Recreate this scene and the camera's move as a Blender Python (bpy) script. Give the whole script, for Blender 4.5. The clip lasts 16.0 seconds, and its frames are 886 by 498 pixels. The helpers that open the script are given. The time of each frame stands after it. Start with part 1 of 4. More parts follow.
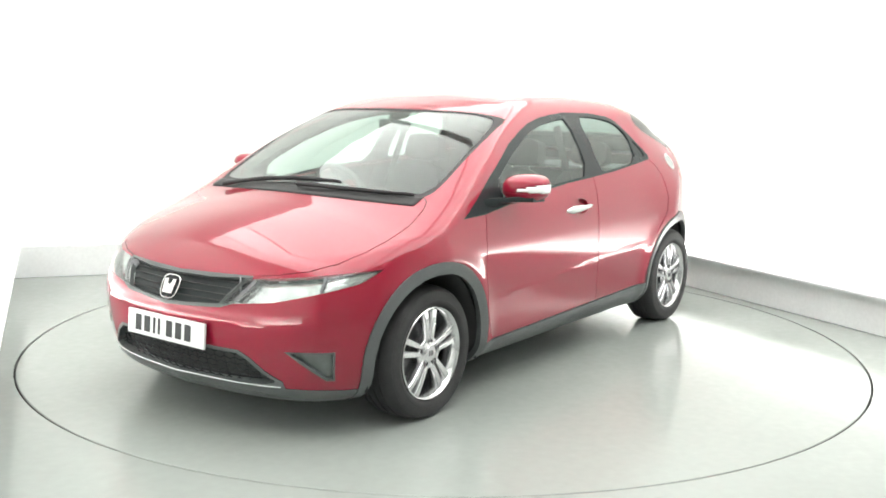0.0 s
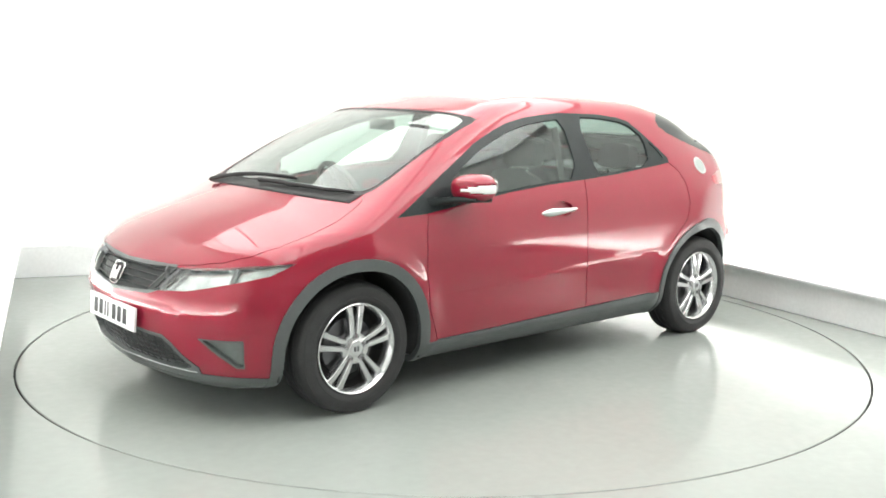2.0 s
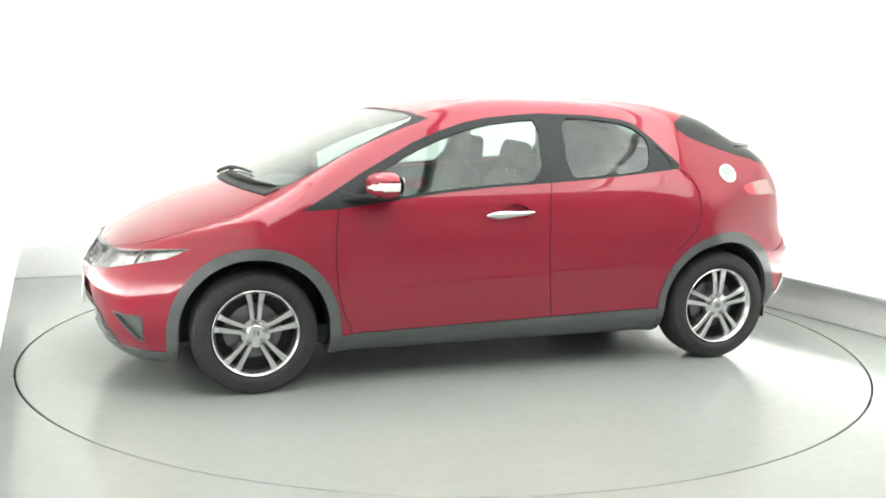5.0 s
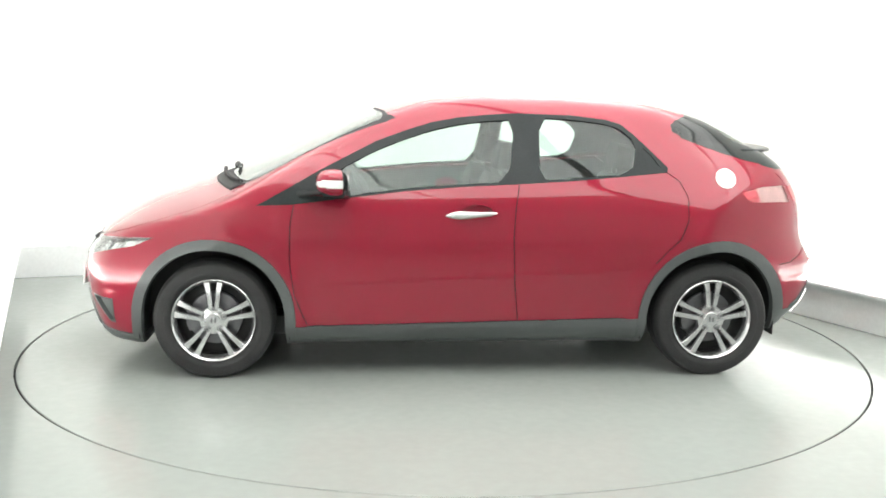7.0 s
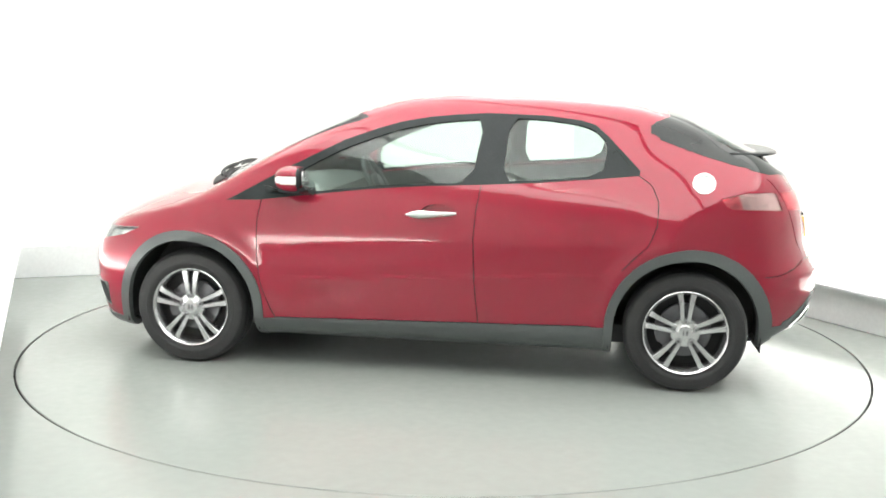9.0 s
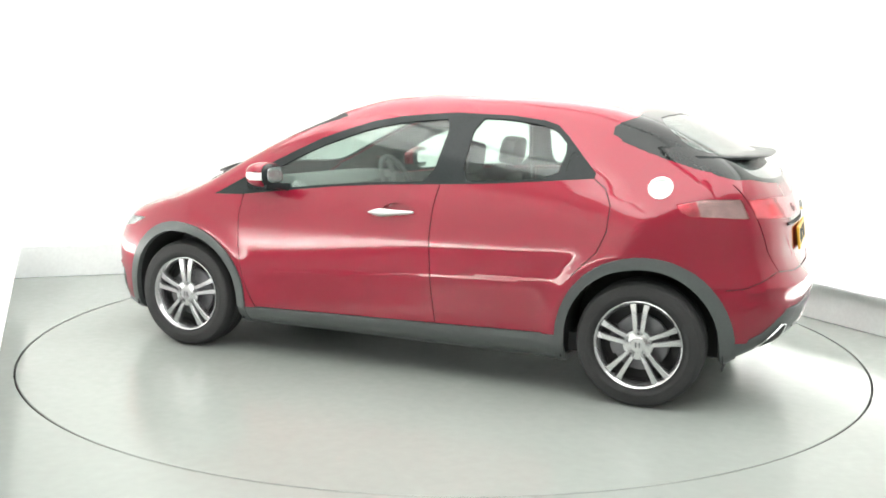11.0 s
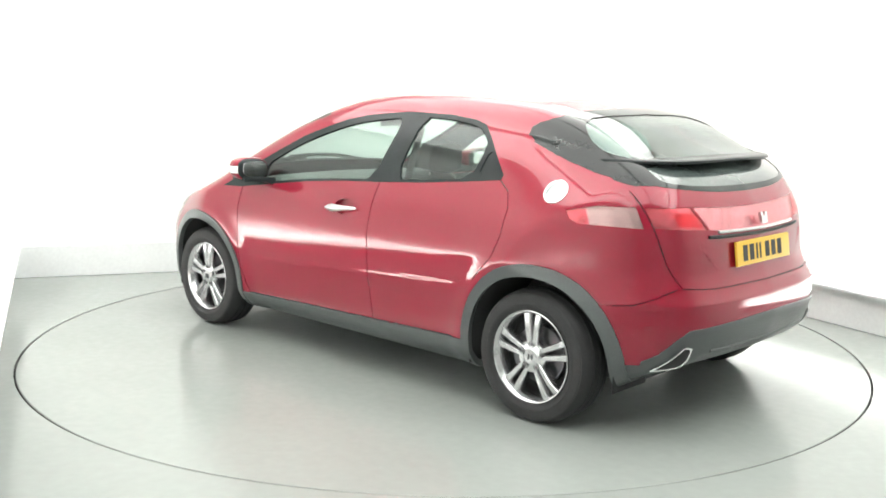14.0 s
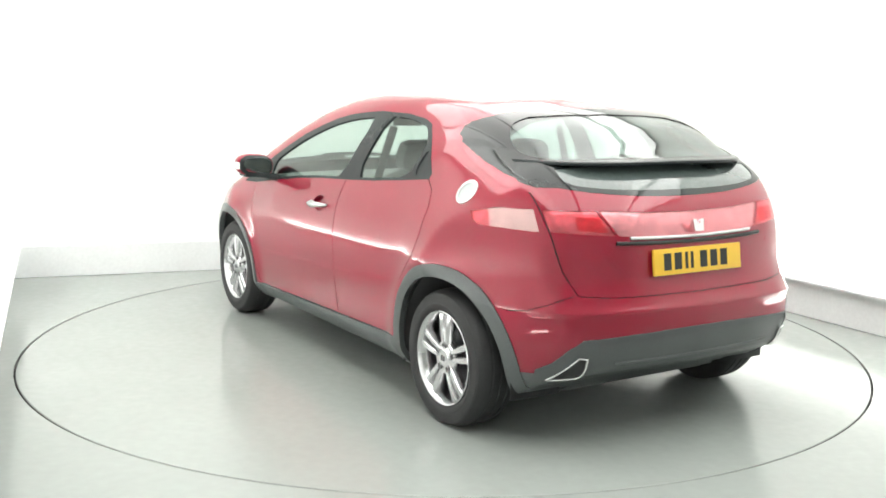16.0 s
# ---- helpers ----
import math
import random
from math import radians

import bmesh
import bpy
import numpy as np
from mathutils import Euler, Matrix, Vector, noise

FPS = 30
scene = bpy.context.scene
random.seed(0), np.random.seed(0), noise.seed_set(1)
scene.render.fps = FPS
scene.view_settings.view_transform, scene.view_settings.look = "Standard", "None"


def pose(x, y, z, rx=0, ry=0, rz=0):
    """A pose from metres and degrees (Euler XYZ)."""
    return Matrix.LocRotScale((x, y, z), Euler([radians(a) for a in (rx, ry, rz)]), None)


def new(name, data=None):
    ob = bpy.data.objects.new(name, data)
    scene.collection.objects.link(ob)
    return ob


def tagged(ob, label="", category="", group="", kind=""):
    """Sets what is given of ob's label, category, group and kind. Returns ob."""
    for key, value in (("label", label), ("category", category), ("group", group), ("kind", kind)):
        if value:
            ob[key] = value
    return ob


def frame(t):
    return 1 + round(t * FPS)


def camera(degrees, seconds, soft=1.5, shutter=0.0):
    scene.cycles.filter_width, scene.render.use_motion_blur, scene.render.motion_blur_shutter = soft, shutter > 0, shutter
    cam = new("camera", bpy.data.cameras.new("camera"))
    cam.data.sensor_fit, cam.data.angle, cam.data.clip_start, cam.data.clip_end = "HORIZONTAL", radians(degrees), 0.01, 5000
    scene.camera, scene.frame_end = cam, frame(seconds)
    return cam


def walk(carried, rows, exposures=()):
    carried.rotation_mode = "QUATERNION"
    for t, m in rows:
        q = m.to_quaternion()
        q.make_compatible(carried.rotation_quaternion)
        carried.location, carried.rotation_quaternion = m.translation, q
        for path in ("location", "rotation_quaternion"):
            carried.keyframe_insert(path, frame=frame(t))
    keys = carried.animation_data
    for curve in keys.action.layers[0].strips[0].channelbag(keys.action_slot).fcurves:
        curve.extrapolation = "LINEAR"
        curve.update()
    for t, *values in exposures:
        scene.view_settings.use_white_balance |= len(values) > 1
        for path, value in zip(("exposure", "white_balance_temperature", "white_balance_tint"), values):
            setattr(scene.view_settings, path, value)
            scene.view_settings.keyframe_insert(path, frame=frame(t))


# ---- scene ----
cam = camera(48.387, 16.0, soft=1.7)
EYE = Vector((0.0, -5.921, 1.4896))
AIM = Matrix.Translation(EYE) @ pose(0, 0, 0, 0, 0, 0.144) @ pose(0, 0, 0, 90 - 9.032) @ pose(0, 0, 0, 0, 0, 1.049)
walk(cam, [(0.0, AIM), (16.0, AIM)], exposures=[(0.0, 0.0), (16.0, 0.0)])

# ---- world and light ----
world = bpy.data.worlds.new("world")
scene.world = world
world.use_nodes = True
world.node_tree.nodes["Background"].inputs[0].default_value = (0.9, 0.97, 0.95, 1)
world.node_tree.nodes["Background"].inputs[1].default_value = 0.2


# ---- materials ----
def mat(name, color, rough=0.5, metal=0.0, coat=0.0, coat_ior=1.5, spec=0.5, vary=0.0, scale=8.0, bump=0.0, bump_scale=120.0, emit=0.0, rvary=0.0, sheen=0.0):
    m = bpy.data.materials.new(name)
    m.use_nodes = True
    n, l = m.node_tree.nodes, m.node_tree.links
    b = n["Principled BSDF"]
    b.inputs["Base Color"].default_value = (*color, 1)
    b.inputs["Roughness"].default_value = rough
    b.inputs["Metallic"].default_value = metal
    b.inputs["Coat Weight"].default_value = coat
    b.inputs["Coat Roughness"].default_value = 0.03
    b.inputs["Coat IOR"].default_value = coat_ior
    b.inputs["Specular IOR Level"].default_value = spec
    b.inputs["Sheen Weight"].default_value = sheen
    if emit:
        b.inputs["Emission Color"].default_value = (*color, 1)
        b.inputs["Emission Strength"].default_value = emit
    if vary or bump or rvary:
        tc = n.new("ShaderNodeTexCoord")
    if vary or rvary:
        t1, t2 = n.new("ShaderNodeTexNoise"), n.new("ShaderNodeTexNoise")
        t1.inputs["Scale"].default_value, t2.inputs["Scale"].default_value = scale, scale * 14
        t1.inputs["Detail"].default_value = t2.inputs["Detail"].default_value = 5
        add = n.new("ShaderNodeMath")
        add.operation = "ADD"
        for i, t in enumerate((t1, t2)):
            l.new(tc.outputs["Object"], t.inputs["Vector"])
            l.new(t.outputs["Fac"], add.inputs[i])
    if vary:
        r = n.new("ShaderNodeMapRange")
        r.inputs["From Min"].default_value, r.inputs["From Max"].default_value = 0.6, 1.4
        r.inputs["To Min"].default_value, r.inputs["To Max"].default_value = 1 - vary, 1 + vary
        l.new(add.outputs[0], r.inputs["Value"])
        mix = n.new("ShaderNodeVectorMath")
        mix.operation = "SCALE"
        mix.inputs[0].default_value = color
        l.new(r.outputs[0], mix.inputs["Scale"])
        l.new(mix.outputs[0], b.inputs["Base Color"])
    if rvary:
        r = n.new("ShaderNodeMapRange")
        r.inputs["From Min"].default_value, r.inputs["From Max"].default_value = 0.6, 1.4
        r.inputs["To Min"].default_value, r.inputs["To Max"].default_value = max(0, rough - rvary), rough + rvary
        l.new(add.outputs[0], r.inputs["Value"])
        l.new(r.outputs[0], b.inputs["Roughness"])
    if bump:
        t = n.new("ShaderNodeTexNoise")
        t.inputs["Scale"].default_value = bump_scale
        t.inputs["Detail"].default_value = 4
        l.new(tc.outputs["Object"], t.inputs["Vector"])
        bp = n.new("ShaderNodeBump")
        bp.inputs["Strength"].default_value = bump
        bp.inputs["Distance"].default_value = 0.002
        l.new(t.outputs["Fac"], bp.inputs["Height"])
        l.new(bp.outputs["Normal"], b.inputs["Normal"])
    return m


def glass_mat(name, tint, gloss=1.0, rough=0.0, f0=0.04):
    m = bpy.data.materials.new(name)
    m.use_nodes = True
    n, l = m.node_tree.nodes, m.node_tree.links
    n.remove(n["Principled BSDF"])
    out = n["Material Output"]
    tr, gl, mix, lw = n.new("ShaderNodeBsdfTransparent"), n.new("ShaderNodeBsdfGlossy"), n.new("ShaderNodeMixShader"), n.new("ShaderNodeLayerWeight")
    tr.inputs["Color"].default_value = (*tint, 1)
    gl.inputs["Roughness"].default_value = rough
    gl.inputs["Color"].default_value = (gloss, gloss, gloss, 1)
    lw.inputs["Blend"].default_value = 0.5
    pw, rg = n.new("ShaderNodeMath"), n.new("ShaderNodeMapRange")
    pw.operation = "POWER"
    pw.inputs[1].default_value = 5.0
    rg.inputs["To Min"].default_value, rg.inputs["To Max"].default_value = f0, 1.0
    l.new(lw.outputs["Facing"], pw.inputs[0])
    l.new(pw.outputs[0], rg.inputs["Value"])
    l.new(rg.outputs[0], mix.inputs[0])
    l.new(tr.outputs[0], mix.inputs[1])
    l.new(gl.outputs[0], mix.inputs[2])
    l.new(mix.outputs[0], out.inputs["Surface"])
    return m


PAINT = mat("red_pearl_paint", (0.275, 0.0055, 0.026), rough=0.34, metal=0.2, spec=0.08, coat=1.0, coat_ior=1.62, vary=0.03, scale=3)
LINER = mat("cabin_liner", (0.07, 0.073, 0.073), rough=0.85, vary=0.15, bump=0.4)
TRIM = mat("grey_plastic_trim", (0.095, 0.104, 0.104), rough=0.3, vary=0.1, scale=6, bump=0.25, bump_scale=400)
BLACK = mat("black_gloss_trim", (0.026, 0.031, 0.032), rough=0.22, spec=0.2, vary=0.15)
BLACKGLASS = mat("black_border_glass", (0.013, 0.017, 0.017), rough=0.06, vary=0.1)
SEAL = mat("black_rubber_seal", (0.02, 0.02, 0.021), rough=0.6, vary=0.2)
RUBBER = mat("tyre_rubber", (0.026, 0.026, 0.027), rough=0.7, vary=0.3, scale=12, bump=0.3, bump_scale=90)
ALLOY = mat("silver_alloy", (0.62, 0.62, 0.63), rough=0.2, metal=0.95, coat=0.6, vary=0.05, scale=20)
CHROME = mat("chrome", (0.9, 0.9, 0.9), rough=0.08, metal=1.0, rvary=0.03)
STEEL = mat("dark_steel", (0.18, 0.18, 0.19), rough=0.4, metal=0.9, vary=0.2, scale=20)
GLASS = glass_mat("tinted_window_glass", (0.86, 0.925, 0.9))
REARGLASS = glass_mat("dark_tinted_glass", (0.56, 0.64, 0.62), f0=0.06)
DARKGLASS = mat("dark_panel_glass", (0.10, 0.125, 0.12), rough=0.12, coat=1.0, vary=0.15, scale=4)
CLEAR = glass_mat("clear_lens", (0.95, 0.97, 0.97))
REDLENS = glass_mat("red_lens", (0.96, 0.38, 0.43))
FLOOR = mat("pale_gloss_floor_paint", (0.325, 0.35, 0.333), rough=0.18, vary=0.05, scale=1.3, rvary=0.08, bump=0.05, bump_scale=30, spec=0.4)
WALL = mat("white_wall_paint", (0.88, 0.9, 0.88), rough=0.6, vary=0.02, scale=1.0, bump=0.1, bump_scale=60)
SKIRT = mat("grey_skirting_paint", (0.8, 0.82, 0.82), rough=0.45, vary=0.06, scale=3, bump=0.1)
DARKWALL = mat("grey_end_wall", (0.48, 0.49, 0.48), rough=0.5, vary=0.1, scale=2)
LAMPGLOW = mat("lamp_diffuser", (1.0, 1.0, 0.97), rough=0.5, emit=1.0)
ROSELENS = glass_mat("rose_lens", (0.96, 0.58, 0.62))
PINKLENS = glass_mat("pink_lens", (0.97, 0.74, 0.76))
TAILLENS = glass_mat("pale_pink_lens", (0.93, 0.82, 0.82))
SATIN = mat("satin_silver", (0.6, 0.62, 0.62), rough=0.33, metal=0.7, vary=0.04, scale=30)
DULLSILVER = mat("dull_silver", (0.42, 0.46, 0.45), rough=0.42, metal=0.5, vary=0.06, scale=30)
WHITEGLASS = mat("white_lens", (0.85, 0.86, 0.86), rough=0.15, coat=0.5, vary=0.03)
PLATEW = mat("white_plate", (0.8, 0.81, 0.8), rough=0.35, vary=0.03)
PLATEY = mat("yellow_plate", (0.85, 0.52, 0.05), rough=0.35, vary=0.03)
LAMPSHELL = mat("lamp_reflector", (0.8, 0.81, 0.8), rough=0.2, metal=0.75, vary=0.35, scale=20, bump=1.0, bump_scale=35)
CLOTH = mat("dark_grey_cloth", (0.05, 0.053, 0.053), rough=0.9, vary=0.2, scale=10, bump=0.5, bump_scale=500, sheen=0.3)
FOGGREY = mat("fog_lamp_grey", (0.15, 0.165, 0.16), rough=0.3, metal=0.3, vary=0.2, scale=30)
DASH = mat("dark_grey_dash", (0.09, 0.095, 0.095), rough=0.6, vary=0.12, bump=0.4, bump_scale=400)
SHELF = mat("grey_shelf_cloth", (0.26, 0.28, 0.28), rough=0.9, vary=0.1, bump=0.4, bump_scale=300)
SEAMC = mat("dark_seam", (0.03, 0.03, 0.03), rough=0.9, vary=0.2)


# ---- helpers ----
def link(name, bm, material, parent=None, label="", smooth=True, angle=40):
    me = bpy.data.meshes.new(name)
    bm.normal_update()
    bm.to_mesh(me)
    bm.free()
    for m in material if isinstance(material, (list, tuple)) else [material]:
        me.materials.append(m)
    if smooth:
        me.shade_smooth()
        me.set_sharp_from_angle(angle=radians(angle))
    ob = new(name, me)
    if parent:
        ob.parent = parent
    if label:
        ob["label"] = label
    return ob


part = link


def box(bm, x0, x1, y0, y1, z0, z1, bevel=0.0, m=None):
    made = bmesh.ops.create_cube(bm, size=1)["verts"]
    for v in made:
        v.co = Vector(((x0 + x1) / 2 + v.co.x * (x1 - x0), (y0 + y1) / 2 + v.co.y * (y1 - y0), (z0 + z1) / 2 + v.co.z * (z1 - z0)))
    if bevel:
        es = list({e for v in made for e in v.link_edges})
        r = bmesh.ops.bevel(bm, geom=es, offset=bevel, segments=2, affect="EDGES", profile=0.7)
        made = list({v for f in r["faces"] for v in f.verts} | {v for v in made if v.is_valid})
    if m is not None:
        bmesh.ops.transform(bm, matrix=m, verts=made)
    return made


def lathe(bm, prof, n=48, axis="y", centre=(0, 0, 0)):
    """Turns a profile of (radius, along) round an axis."""
    rings = []
    for r, a in prof:
        ring = []
        for k in range(n):
            c, s = math.cos(2 * math.pi * k / n) * r, math.sin(2 * math.pi * k / n) * r
            p = {"y": (c, a, s), "z": (c, s, a), "x": (a, c, s)}[axis]
            ring.append(bm.verts.new(Vector(p) + Vector(centre)))
        rings.append(ring)
    for a, b in zip(rings, rings[1:]):
        for k in range(n):
            bm.faces.new((a[k], a[(k + 1) % n], b[(k + 1) % n], b[k]))
    return rings


def tube(bm, pts, r, n=8, closed=False):
    """A round bar along points; r is one radius or one for each point."""
    pts = [Vector(p) for p in pts]
    rings, m = [], len(pts)
    ref = Vector((0.123, 0.456, 0.88))
    for i, p in enumerate(pts):
        d = ((pts[(i + 1) % m] if closed or i < m - 1 else p) - (pts[i - 1] if closed or i else p)).normalized()
        a = d.cross(ref).normalized()
        b = d.cross(a)
        rr = r[i] if isinstance(r, (list, tuple)) else r
        rings.append([bm.verts.new(p + (a * math.cos(2 * math.pi * k / n) + b * math.sin(2 * math.pi * k / n)) * rr) for k in range(n)])
    for i in range(m if closed else m - 1):
        a, b = rings[i], rings[(i + 1) % m]
        for k in range(n):
            bm.faces.new((a[k], a[(k + 1) % n], b[(k + 1) % n], b[k]))
    if not closed:
        bm.faces.new(rings[0])
        bm.faces.new(rings[-1][::-1])


def slab(bm, outline, y0, y1, bevel=0.0, m=None, axis="y"):
    """A flat outline in (a, b), given thickness from y0 to y1 along the axis."""
    def at(a, b, c):
        return {"y": (a, c, b), "x": (c, a, b), "z": (a, b, c)}[axis]
    lo = [bm.verts.new(at(a, b, y0)) for a, b in outline]
    hi = [bm.verts.new(at(a, b, y1)) for a, b in outline]
    fs = [bm.faces.new(lo), bm.faces.new(hi[::-1])]
    k = len(lo)
    for i in range(k):
        fs.append(bm.faces.new((lo[i], hi[i], hi[(i + 1) % k], lo[(i + 1) % k])))
    bmesh.ops.recalc_face_normals(bm, faces=fs)
    made = lo + hi
    if bevel:
        r = bmesh.ops.bevel(bm, geom=list({e for v in made for e in v.link_edges}), offset=bevel, segments=2, affect="EDGES", profile=0.7, clamp_overlap=True)
        made = list({v for f in r["faces"] for v in f.verts} | {v for v in made if v.is_valid})
    if m is not None:
        bmesh.ops.transform(bm, matrix=m, verts=made)
    return made


def curve(xs, ys):
    """A smooth monotone interpolation through points."""
    xs, ys = np.array(xs, float), np.array(ys, float)
    h, d = np.diff(xs), np.diff(ys) / np.diff(xs)
    m = np.zeros(len(xs))
    m[0], m[-1] = d[0], d[-1]
    for i in range(1, len(xs) - 1):
        if d[i - 1] * d[i] > 0:
            w1, w2 = 2 * h[i] + h[i - 1], h[i] + 2 * h[i - 1]
            m[i] = (w1 + w2) / (w1 / d[i - 1] + w2 / d[i])
    def at(x):
        x = np.clip(x, xs[0], xs[-1])
        i = np.clip(np.searchsorted(xs, x) - 1, 0, len(h) - 1)
        t = (x - xs[i]) / h[i]
        return ((1 + 2 * t) * (1 - t) ** 2 * ys[i] + t * (1 - t) ** 2 * h[i] * m[i] + t * t * (3 - 2 * t) * ys[i + 1] + t * t * (t - 1) * h[i] * m[i + 1])
    return at


# ---- the booth: floor, turntable, walls, ceiling ----
CORNER_A, CORNER_B = Vector((-3.37, 1.60, 0)), Vector((1.17, 3.262, 0))
TURN_SIDE = Vector((0.368, -0.93, 0)).normalized()
RIGHT_SIDE = Vector((0.4767, -0.879, 0)).normalized()
CORNER_D, CORNER_C = CORNER_A + TURN_SIDE * 9.4, CORNER_B + RIGHT_SIDE * 9.2
ROOM_H, SKIRT_H, DISC_R = 3.3, 0.25, 2.431


def wall(name, a, b, material, label, z0=0.0, z1=ROOM_H, thick=0.15, off=0.0):
    """A wall from a to b whose inner face lies on that line, seen from its right-hand side."""
    d = (b - a).normalized()
    n = Vector((d.y, -d.x, 0))
    bm = bmesh.new()
    box(bm, -0.0, (b - a).length, -off, thick, z0, z1)
    m = Matrix.Translation(a) @ Matrix(((d.x, -n.x, 0, 0), (d.y, -n.y, 0, 0), (0, 0, 1, 0), (0, 0, 0, 1)))
    bmesh.ops.transform(bm, matrix=m, verts=bm.verts)
    bmesh.ops.recalc_face_normals(bm, faces=bm.faces)
    return tagged(link(name, bm, material, smooth=False), label, "wall", kind="structure")


def build_room():
    wall("wall_back", CORNER_A, CORNER_B, WALL, "bright white painted booth wall behind turntable")
    wall("wall_right", CORNER_B, CORNER_C, WALL, "bright white painted booth side wall")
    # unseen wall behind the camera; its grey sets how bright the doors reflect
    wall("wall_front", CORNER_C, CORNER_D, DARKWALL, "grey unseen end wall of the booth")
    wall("wall_left", CORNER_D, CORNER_A, WALL, "bright white painted booth side wall")
    for name, a, b in (("baseboard_back", CORNER_A, CORNER_B), ("baseboard_right", CORNER_B, CORNER_C), ("baseboard_left", CORNER_D, CORNER_A)):
        ob = wall(name, a, b, SKIRT, "pale grey low skirting panel along wall", 0.0, SKIRT_H, 0.0, 0.02)
        bv = ob.modifiers.new("edge", "BEVEL")
        bv.width, bv.segments = 0.006, 2
        ob["category"] = "skirting"
    # floor with the round opening of the turntable
    n = 160
    bm = bmesh.new()
    rin = [bm.verts.new(((DISC_R + 0.006) * math.cos(2 * math.pi * k / n), (DISC_R + 0.006) * math.sin(2 * math.pi * k / n), 0)) for k in range(n)]
    out = [bm.verts.new((14 * math.cos(2 * math.pi * k / n), 14 * math.sin(2 * math.pi * k / n), 0)) for k in range(n)]
    low = [bm.verts.new((v.co.x, v.co.y, -0.08)) for v in rin]
    for k in range(n):
        q = (k + 1) % n
        bm.faces.new((rin[k], out[k], out[q], rin[q]))
        bm.faces.new((rin[q], low[q], low[k], rin[k]))
    bm.faces.new(low)
    tagged(link("floor", bm, FLOOR, smooth=False), "pale grey-green glossy painted floor", "floor", kind="structure")
    bm = bmesh.new()
    mat_c = Matrix.Translation((0, -2, ROOM_H + 0.05))
    box(bm, -9, 9, -9, 7, -0.05, 0.05, m=mat_c)
    tagged(link("ceiling", bm, WALL, smooth=False), "white flat ceiling over the booth", "ceiling", kind="structure")


def build_turntable():
    bm = bmesh.new()
    lathe(bm, [(0.0005, 0.0), (0.8, 0.0), (1.6, 0.0), (DISC_R - 0.009, 0.0), (DISC_R - 0.005, -0.003), (DISC_R - 0.005, -0.07)], 160, "z")
    bmesh.ops.remove_doubles(bm, verts=bm.verts, dist=0.001)
    bmesh.ops.recalc_face_normals(bm, faces=bm.faces)
    disc = link("turntable", bm, FLOOR, angle=30)
    bm = bmesh.new()
    lathe(bm, [(DISC_R - 0.004, -0.004), (DISC_R - 0.001, -0.004), (DISC_R - 0.001, -0.06), (DISC_R - 0.004, -0.06)], 160, "z")
    bmesh.ops.recalc_face_normals(bm, faces=bm.faces)
    part("edge_band", bm, SEAMC, disc, "dark rubber edge band")
    return tagged(disc, "pale glossy round turntable set in the floor", "turntable")


def light_panel(m, w, l, power, name, label):
    """A ceiling light with a glowing diffuser in a white frame."""
    bm = bmesh.new()
    box(bm, -w / 2 - 0.03, w / 2 + 0.03, -l / 2 - 0.03, l / 2 + 0.03, 0.0, 0.04, 0.006)
    ob = tagged(link(name, bm, WALL), label, "light", "booth ceiling lights")
    bm = bmesh.new()
    box(bm, -w / 2, w / 2, -l / 2, l / 2, -0.012, -0.002, 0.003)
    part("diffuser", bm, LAMPGLOW, ob, "glowing white diffuser")
    ob.matrix_basis = m
    lamp = bpy.data.lights.new("ceiling_lamp", "AREA")
    lamp.shape, lamp.size, lamp.size_y, lamp.energy, lamp.color = "RECTANGLE", w, l, power, (1.0, 1.0, 0.975)
    lo = new("ceiling_lamp", lamp)
    lo.matrix_basis = m @ pose(0, 0, -0.03)


def wall_strip(c, n, length, z, power):
    """An unseen slim strip, assumed from the doors' low reflected band, washing the wall above; n points into the room.
    """
    m = pose(c.x, c.y, z, 0, 0, math.degrees(math.atan2(-n.x, n.y)))
    bm = bmesh.new()
    slab(bm, [(-0.083, 0.0), (0.016, 0.0), (0.016, 0.012), (0.008, 0.018), (-0.03, 0.008), (-0.083, 0.008)], -length / 2, length / 2, axis="x")
    ob = tagged(link("wall_light_strip", bm, SKIRT, smooth=False), "slim pale light strip, unseen and assumed, low along the wall", "light", "wall light strips")
    ob.matrix_basis = m
    lamp = bpy.data.lights.new("strip_lamp", "AREA")
    lamp.shape, lamp.size, lamp.size_y, lamp.energy, lamp.color = "RECTANGLE", length, 0.03, power, (1.0, 1.0, 0.975)
    lo = new("strip_lamp", lamp)
    lo.matrix_basis = m @ pose(0, -0.012, 0.03, 180 + 30, 0, 0)


